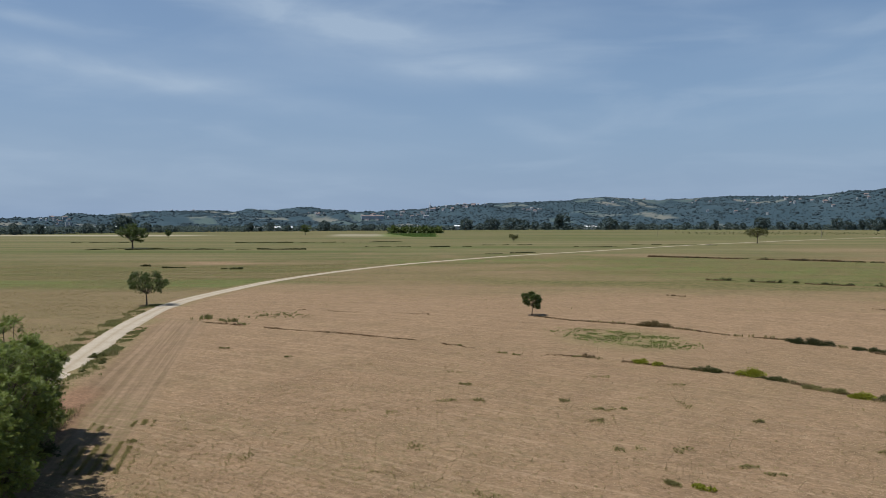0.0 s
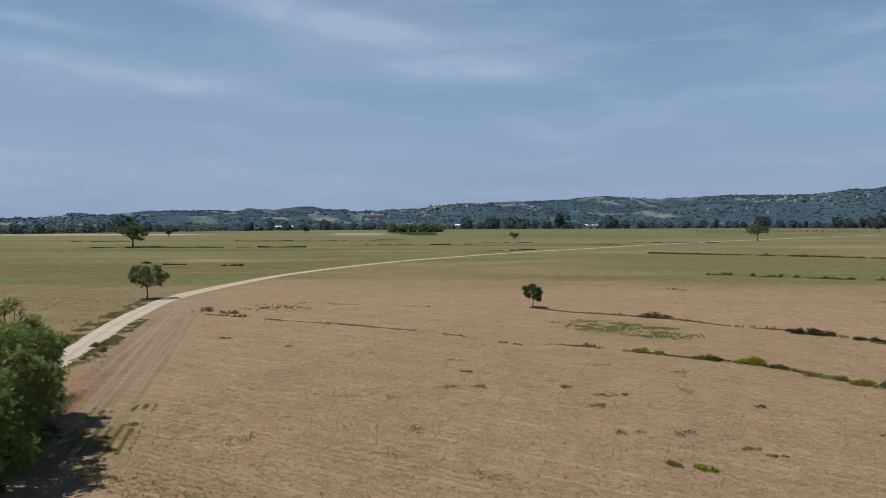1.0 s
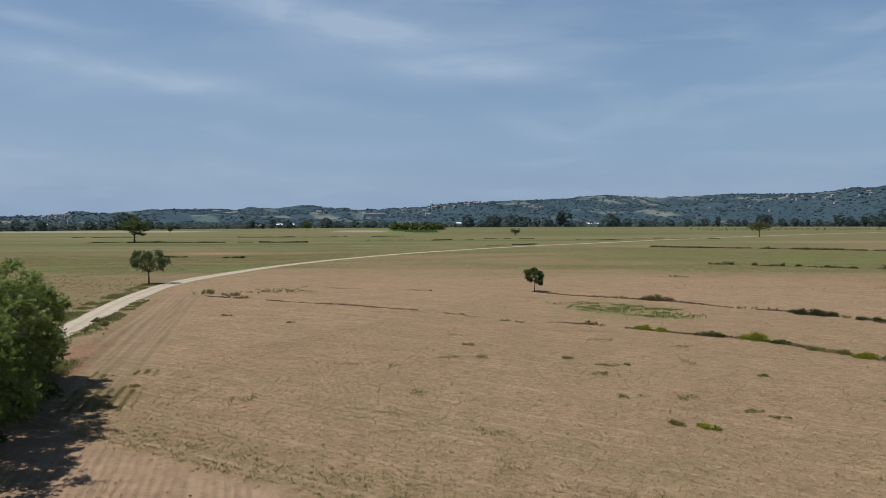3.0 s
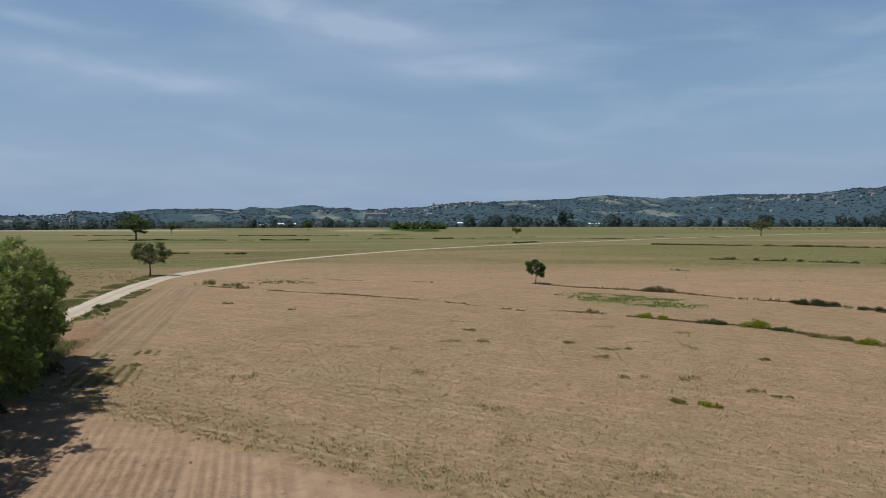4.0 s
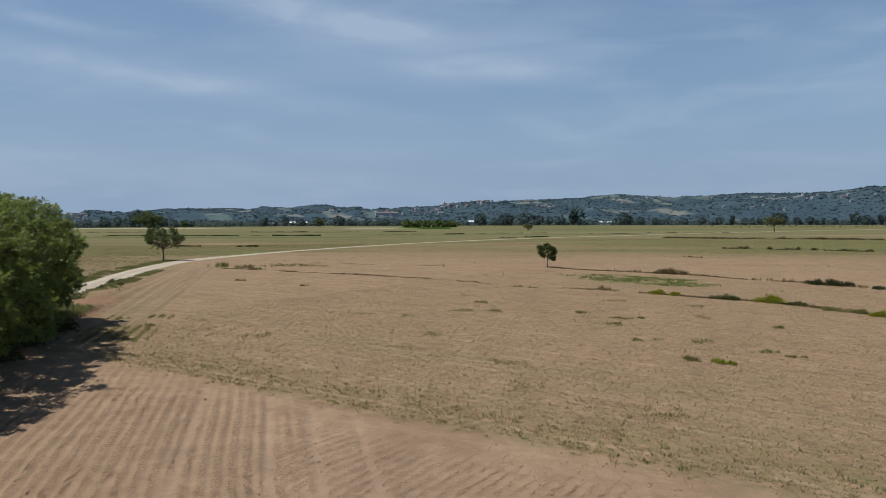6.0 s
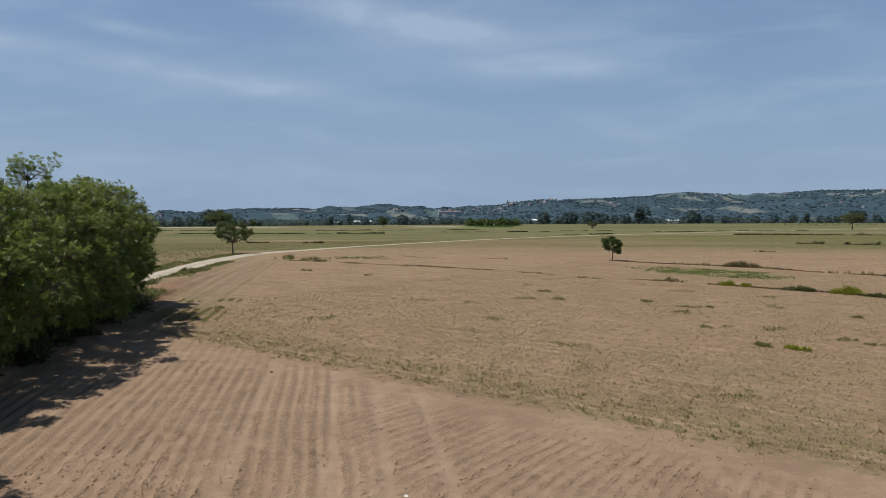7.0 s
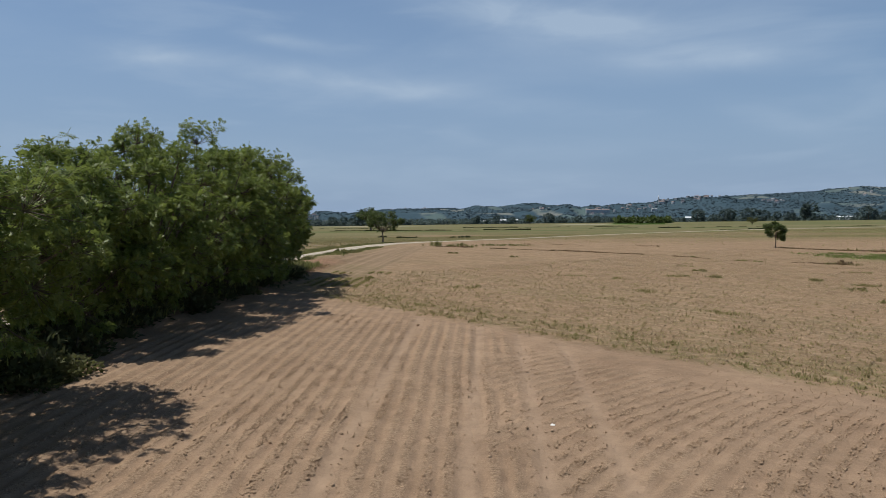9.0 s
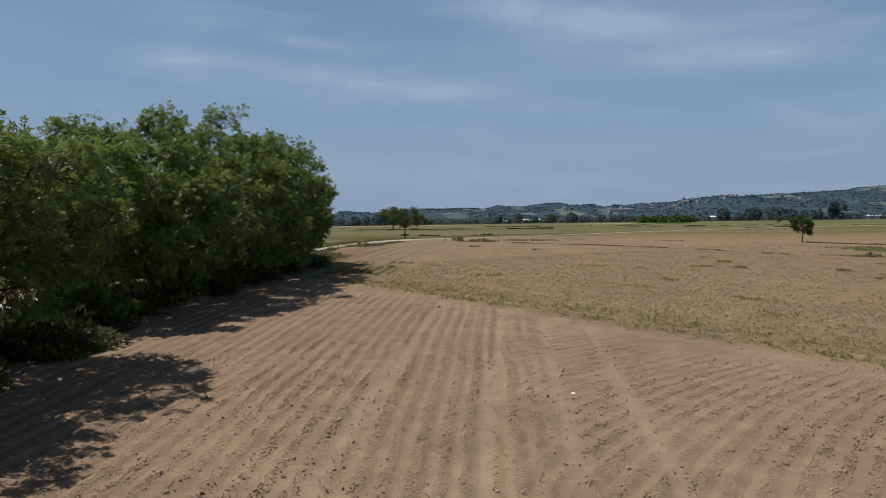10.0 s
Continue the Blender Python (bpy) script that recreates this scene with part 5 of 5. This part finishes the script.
weed_row("margin_weeds", "dry weeds of the far field margin", [(100, 376), (150, 331), (205, 284)], 9, 0.7, M_RUSSET, 909, 0.4, 0.45, 0.2)

# dark ditch growth on the pasture and the far plain
DITCH = "thin dark line of ditch growth on the pasture"
for i, (knots, tall) in enumerate((
        ([(-238, 500), (-221, 522)], 1.3), ([(-212, 501), (-196, 512), (-172, 511.5)], 1.5), ([(-170, 511.5), (-150, 511.5)], 1.1), ([(-147, 511.5), (-128, 512)], 0.7), ([(-127, 511.5), (-93, 510)], 1.4),
        ([(-184, 664), (-134, 669)], 1.3), ([(-130, 669), (-76, 687)], 0.9), ([(-70, 687), (-40, 706)], 1.2), ([(-10, 551), (4, 563)], 1.2), ([(14, 563), (20, 563)], 1.4), ([(30, 600), (70, 604)], 0.8),
        ([(23, 430), (38, 437)], 0.7), ([(38, 437), (53, 443)], 1.3), ([(-118.5, 319), (-108.5, 318)], 1.2), ([(-90.5, 307), (-88.5, 307)], 1.1), ([(-85.5, 306), (-81, 306)], 1.3), ([(-135, 332), (-129, 332)], 1.3),
        ([(-60, 560), (-20, 566)], 0.8), ([(96, 560), (135, 548)], 0.8), ([(150, 610), (215, 596)], 0.9), ([(-330, 660), (-262, 668)], 0.9))):
    weed_row("ditch_growth", DITCH, knots, 7 if tall > 1 else 4, tall * 0.55, M_DARKSHRUB if i % 2 else M_BRAMBLE, 1100 + i, 0.4, 0.9 if tall > 1 else 0.3, 0.45)

# weeds sprouting in the stubble, thickest along the tilled edge
r6 = np.random.default_rng(81)
wu, wv = r6.uniform(-34, 60, 90000), r6.exponential(26, 90000) * 1.0
row = np.round(wv / 0.8) * 0.8 + r6.normal(0, 0.16, 90000)
px_ = wu * 0.898 + (row) * 0.44
py_ = 35.2 - wu * 0.44 + row * 0.898
dens = 0.22 + 0.42 * np.exp(-((row - 1.8) / 2.6) ** 2) + 0.26 * smooth(24, 4, row) * smooth(-0.3, 0.5, fractal(px_ / 9, py_ / 7, 611)) + 0.10 * smooth(-0.05, 0.6, fractal(px_ / 13, py_ / 6, 615)) * smooth(62, 30, row)
ok = (r6.uniform(0, 1, 90000) < dens * 0.26) & (row > -0.3) & (row < 66)
wp = np.stack([px_[ok], py_[ok]], 1)
ok = road_side(wp[:, 0], wp[:, 1]) > 13.5 - 4 * (wp[:, 1] < 48)
wp = wp[ok]
v, f = blades(lie(wp), 5, np.clip(r6.lognormal(-2.5, 0.45, len(wp)), 0.04, 0.24), 0.08, 0.05, r6, (0.3, 1.3))
tagged(part_np("stubble_weeds", v, f, M_WEED), "sparse olive weeds sprouting in rows across the stubble", "weeds", kind="stuff")

# upright straw stubble and dry sprouts left in drill rows all over the field
n = 150000
wu, wv = r6.uniform(-36, 66, n), 96 * r6.uniform(0, 1, n) ** 1.1
row = np.round(wv / 0.5) * 0.5 + r6.normal(0, 0.07, n)
sp = np.stack([wu * 0.898 + row * 0.44, 35.2 - wu * 0.44 + row * 0.898], 1)
ok = (r6.uniform(0, 1, n) < 0.50 + 0.3 * fractal(sp[:, 0] / 5, sp[:, 1] / 4, 637)) & (road_side(sp[:, 0], sp[:, 1]) > np.where((sp[:, 1] > 50) & (sp[:, 1] < 130), 11.3, 6.5)) & (row > 0.6) & (np.abs(sp[:, 0]) < 4 + 0.75 * sp[:, 1])
sward("stubble_stalks", "short dry straw stubble in drill rows over the field", sp[ok], (0.03, 0.10), (0.02, 0.055), 0.07, M_STALK, r6)
pp = np.stack([r6.uniform(-190, -40, 90000), 95 + 245 * r6.uniform(0, 1, 90000) ** 1.2], 1)
pd = road_side(pp[:, 0], pp[:, 1])
pp = pp[(pd < -3.2) & (np.abs(pp[:, 0]) < 8 + 0.63 * pp[:, 1]) & (r6.uniform(0, 1, 90000) < 0.62 + 0.9 * fractal(pp[:, 0] / 16, pp[:, 1] / 7, 639))]
sward("pasture_grass", "short dry olive grass over the pasture", pp, (0.05, 0.18), (0.04, 0.12), 0.10, M_PASTURE, r6)
pp = np.stack([r6.uniform(-45, 190, 80000), 150 + 235 * r6.uniform(0, 1, 80000)], 1)
pb = smooth(-9, 9, pp[:, 1] - (219 - 0.55 * (pp[:, 0] - 77))) * smooth(12, -12, pp[:, 1] - (372 - 0.87 * (pp[:, 0] - 104))) * smooth(10, 70, pp[:, 0])
pp = pp[(road_side(pp[:, 0], pp[:, 1]) > 3) & (np.abs(pp[:, 0]) < 8 + 0.63 * pp[:, 1]) & (r6.uniform(0, 1, 80000) < 0.20 + 0.5 * pb + 0.5 * fractal(pp[:, 0] / 20, pp[:, 1] / 8, 643))]
sward("field_grass", "short dry grass over the far side of the field", pp, (0.04, 0.13), (0.04, 0.12), 0.10, M_PASTURE, r6)

# spiky grass tufts round the end of the field margin
for tx, ty, tw, th, tn in ((-40.4, 131.0, 0.7, 0.9, 26), (-34.8, 127.5, 0.5, 0.8, 18), (-37.0, 128.6, 0.4, 0.5, 10), (-32.0, 124.0, 0.5, 0.5, 12), (-29.5, 137.0, 2.6, 0.32, 90), (-36.6, 79.5, 0.6, 0.7, 26), (-37.8, 84.0, 0.7, 0.6, 26), (-40.4, 93.5, 0.6, 0.7, 20)):
    tp = np.array([tx, ty]) + r6.normal(0, tw, (tn, 2))
    v, f = blades(lie(tp), 8, r6.uniform(0.5, 1.1, tn) * th, 0.12, 0.07, r6, (0.1, 0.6))
    tagged(part_np("grass_tuft", v, f, M_GRASS), "spiky green grass tuft at the edge of the field", "grass", kind="stuff")

# a ragged line of olive weeds where the tilled soil meets the stubble
n = 950
wu, row = r6.uniform(-26, 48, n), 0.9 + r6.normal(0, 0.32, n)
row = np.where(r6.uniform(0, 1, n) < 0.55, row + 2.1 + r6.normal(0, 0.35, n), row)
ep = np.stack([wu * 0.898 + row * 0.44, 35.2 - wu * 0.44 + row * 0.898], 1)
ep = ep[(fractal(ep[:, 0] / 1.1, ep[:, 1] / 1.1, 661) > -0.05) & (road_side(ep[:, 0], ep[:, 1]) > 8)]
v, f = blades(lie(ep), 6, np.clip(r6.lognormal(-2.15, 0.4, len(ep)), 0.05, 0.28), 0.08, 0.05, r6, (0.25, 1.1))
tagged(part_np("edge_weeds", v, f, M_GREENWEED), "ragged line of olive weeds along the tilled edge", "weeds", kind="stuff")

# ragged patches of green weeds in the stubble
gp = []
for _ in range(22):
    gu, gv = r6.uniform(-24, 46), r6.uniform(8, 66)
    c0 = np.array([gu * 0.898 + gv * 0.44, 35.2 - gu * 0.44 + gv * 0.898])
    gp.append(c0 + r6.normal(0, 1, (int(r6.integers(6, 24)), 2)) * np.array([r6.uniform(0.3, 0.9), r6.uniform(0.3, 0.8)]))
gp = np.concatenate(gp)
gp = gp[road_side(gp[:, 0], gp[:, 1]) > 15]
v, f = blades(lie(gp), 6, r6.uniform(0.06, 0.22, len(gp)), 0.16, 0.06, r6, (0.3, 1.2))
tagged(part_np("green_weeds", v, f, M_GREENWEED), "ragged patches of green weeds in the stubble", "weeds", kind="stuff")

# the patch of broad-leaved crop in the field
cu, cw = r6.uniform(-1, 1, 5200), r6.uniform(-1, 1, 5200)
cp = np.stack([28 + cu * 11.5 - cw * 1.2, 117.5 - cu * 4.2 + cw * 8.5], 1)
ok = r6.uniform(0, 1, 5200) < 0.44 * smooth(1.1, 0.4, cu ** 2 + cw ** 2) * smooth(-0.8, 0.6, fractal(cp[:, 0] / 2.2, cp[:, 1] / 2.2, 641) + 0.35 * cu)
v, f = blades(lie(cp[ok]), 7, r6.uniform(0.10, 0.28, ok.sum()), 0.15, 0.09, r6)
tagged(part_np("crop_patch", v, f, M_CROP), "low patch of green leafy plants in the stubble", "plants", kind="stuff")


def along_road(lo, hi, side_lo, side_hi, n, r):
    ok = (ROAD[:, 1] > lo) & (ROAD[:, 1] < hi)
    c = ROAD[ok]
    t = np.gradient(c, axis=0)
    t /= np.linalg.norm(t, axis=1)[:, None]
    i = r.uniform(0, len(c) - 1, n)
    j = i.astype(int)
    fr = (i - j)[:, None]
    q = c[j] * (1 - fr) + c[np.minimum(j + 1, len(c) - 1)] * fr
    nn = np.stack([t[j, 1], -t[j, 0]], 1)
    return q + nn * r.uniform(side_lo, side_hi, n)[:, None]


vg = along_road(66, 118, 1.75, 3.5, 7500, r6)
vg = vg[r6.uniform(0, 1, len(vg)) < 0.85 * smooth(-0.3, 0.4, fractal(vg[:, 0] / 1.6, vg[:, 1] / 1.6, 651)) * (0.35 + 0.65 * smooth(104, 88, vg[:, 1]))]
v, f = blades(lie(vg), 6, r6.uniform(0.12, 0.62, len(vg)) * smooth(118, 78, vg[:, 1]).clip(0.35, 1), 0.14, 0.07, r6)
tagged(part_np("verge_grass", v, f, M_GRASS), "patchy green and straw grass along the track's verge", "grass", kind="stuff")
vg = along_road(60, 160, -4.5, -1.7, 6000, r6)
vg = vg[r6.uniform(0, 1, len(vg)) < 0.85 * smooth(-0.1, 0.6, fractal(vg[:, 0] / 2, vg[:, 1] / 3, 655))]
v, f = blades(lie(vg), 6, r6.uniform(0.08, 0.34, len(vg)), 0.13, 0.05, r6)
tagged(part_np("verge_grass", v, f, M_GRASS), "patchy green grass on the track's pasture side", "grass", kind="stuff")

# green sprouts standing in the drill passes at the field's corner
hp = along_road(47, 63, 8.0, 12.2, 2600, r6)
hd = road_side(hp[:, 0], hp[:, 1])
hp[:, 0] += np.round(hd / 0.78) * 0.78 - hd + r6.normal(0, 0.07, len(hp))
hp = hp[fractal(hp[:, 0] / 2.0, hp[:, 1] / 5.0, 667) > -0.15]
v, f = blades(lie(hp), 5, r6.uniform(0.04, 0.14, len(hp)), 0.07, 0.05, r6, (0.4, 1.4))
tagged(part_np("green_weeds", v, f, M_GREENWEED), "green sprouts in rows along the field's corner", "weeds", kind="stuff")

# undergrowth below the walnut row
ug = along_road(2, 66, 2.0, 5.6, 4200, r6)
v, f = blades(np.concatenate([ug, (land(ug[:, 0], ug[:, 1]) + 0.25)[:, None]], 1), 6, r6.uniform(0.2, 0.6, len(ug)), 0.18, 0.07, r6)
tagged(part_np("undergrowth", v, f, M_GRASS), "rank grass and weeds shaded below the walnut row", "grass", kind="stuff")
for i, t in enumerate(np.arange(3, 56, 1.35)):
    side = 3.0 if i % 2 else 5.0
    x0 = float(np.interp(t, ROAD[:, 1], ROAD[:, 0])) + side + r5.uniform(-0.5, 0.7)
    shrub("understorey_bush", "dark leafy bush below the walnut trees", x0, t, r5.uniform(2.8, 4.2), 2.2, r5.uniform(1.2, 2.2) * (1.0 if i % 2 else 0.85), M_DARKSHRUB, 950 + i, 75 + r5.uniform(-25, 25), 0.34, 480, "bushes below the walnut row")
shrub("bank_bush", "green bush spilling down the earth bank", -18.7, 21.6, 2.8, 2.0, 1.3, M_SHRUB, 990, 70, 0.20, 1500)
shrub("bank_bush", "green bush spilling down the earth bank", -18.6, 15.6, 4.0, 2.4, 1.5, M_SHRUB, 991, 60, 0.24, 1700)
dg = along_road(56, 68, 3.2, 5.8, 700, r6)
v, f = blades(lie(dg), 6, r6.uniform(0.10, 0.45, len(dg)), 0.14, 0.05, r6)
tagged(part_np("straw_grass", v, f, M_DRYGRASS), "dry straw-coloured grass at the end of the walnut row", "grass", kind="stuff")


# ---------- clods and stones on the tilled soil ----------
def clods(n, seed):
    r = np.random.default_rng(seed)
    base = np.array([(1, 0, 0), (0, 1, 0), (-1, 0, 0), (0, -1, 0), (0, 0, 1), (0, 0, -1)], float)
    tri = np.array([(0, 1, 4), (1, 2, 4), (2, 3, 4), (3, 0, 4), (1, 0, 5), (2, 1, 5), (3, 2, 5), (0, 3, 5)])
    x, y = r.uniform(-17, 11, n), 9 + 31 * r.uniform(0, 1, n) ** 1.25
    wob = 0.10 * fractal(x * 0.10, y * 0.10, 9)
    s = strip(x, y)
    right = x + 2.6 + 0.24 * (y - 19.3) > 0
    wave = np.where(right, np.sin((row_bend(x, y) + 1.6 * wob) * 2 * np.pi / 0.58), np.sin(((x + 0.27 * y) * 0.965 + wob) * 2 * np.pi / 0.53))
    chance = smooth(-0.3, 0.6, wave) * (0.25 + 0.75 * smooth(-0.1, 0.5, fractal(x / 1.6, y / 2.2, 671))) * smooth(-1.5, -4.5, s) * 1.1 + 0.09
    chance = chance * (1 - 0.85 * np.maximum.reduce([np.exp(-((x + 2.2 + 0.24 * (y - 19.3) + off) / 0.4) ** 2) for off in (0.0, 1.9, -2.0, 5.2)]))
    ok = (strip(x, y) < 0.3) & (road_side(x, y) > 7.0) & (r.uniform(0, 1, n) < chance)
    x, y = x[ok], y[ok]
    size = np.clip(r.lognormal(-4.2, 0.5, len(x)), 0.008, 0.055)
    shape = base[None] * (1 + r.normal(0, 0.32, (len(x), len(base), 1))) * r.uniform(0.6, 1.25, (len(x), 1, 3))
    v = shape * size[:, None, None] + np.stack([x, y, land(x, y) + size * 0.1 + 0.046 * smooth(-1.2, -0.3, wave[ok]) + 0.002], 1)[:, None]
    f = (tri[None] + (np.arange(len(x)) * len(base))[:, None, None]).reshape(-1, 3)
    return tagged(part_np("clods", v.reshape(-1, 3), f, M_CLOD), "small dry earth clods strewn over the tilled soil", "clods", kind="stuff")


clods(280000, 1001)


def stone(name, label, x, y, size, mat, seed):
    r = np.random.default_rng(seed)
    bm = bmesh.new()
    bmesh.ops.create_icosphere(bm, subdivisions=2, radius=size)
    for v in bm.verts:
        v.co = Vector((v.co.x * 1.3, v.co.y, v.co.z * 0.7)) * (1 + r.normal(0, 0.10))
    ob = part(name, bm, mat)
    ob.location = (x, y, float(land(x, y)) + size * 0.35)
    tagged(ob, label, "stone")


stone("white_stone", "pale white stone lying on the tilled soil", -2.73, 23.5, 0.06, M_STONE, 5)
for i, (x, y, q) in enumerate(((-10.1, 17.7, 0.05), (-7.9, 20.4, 0.05), (-7.1, 16.8, 0.06), (-6.6, 25.4, 0.05), (-2.9, 27.7, 0.045), (-4.6, 19.2, 0.045))):
    stone("earth_clod", "large dry earth clod on the tilled soil", x, y, q, M_LUMP, 20 + i)
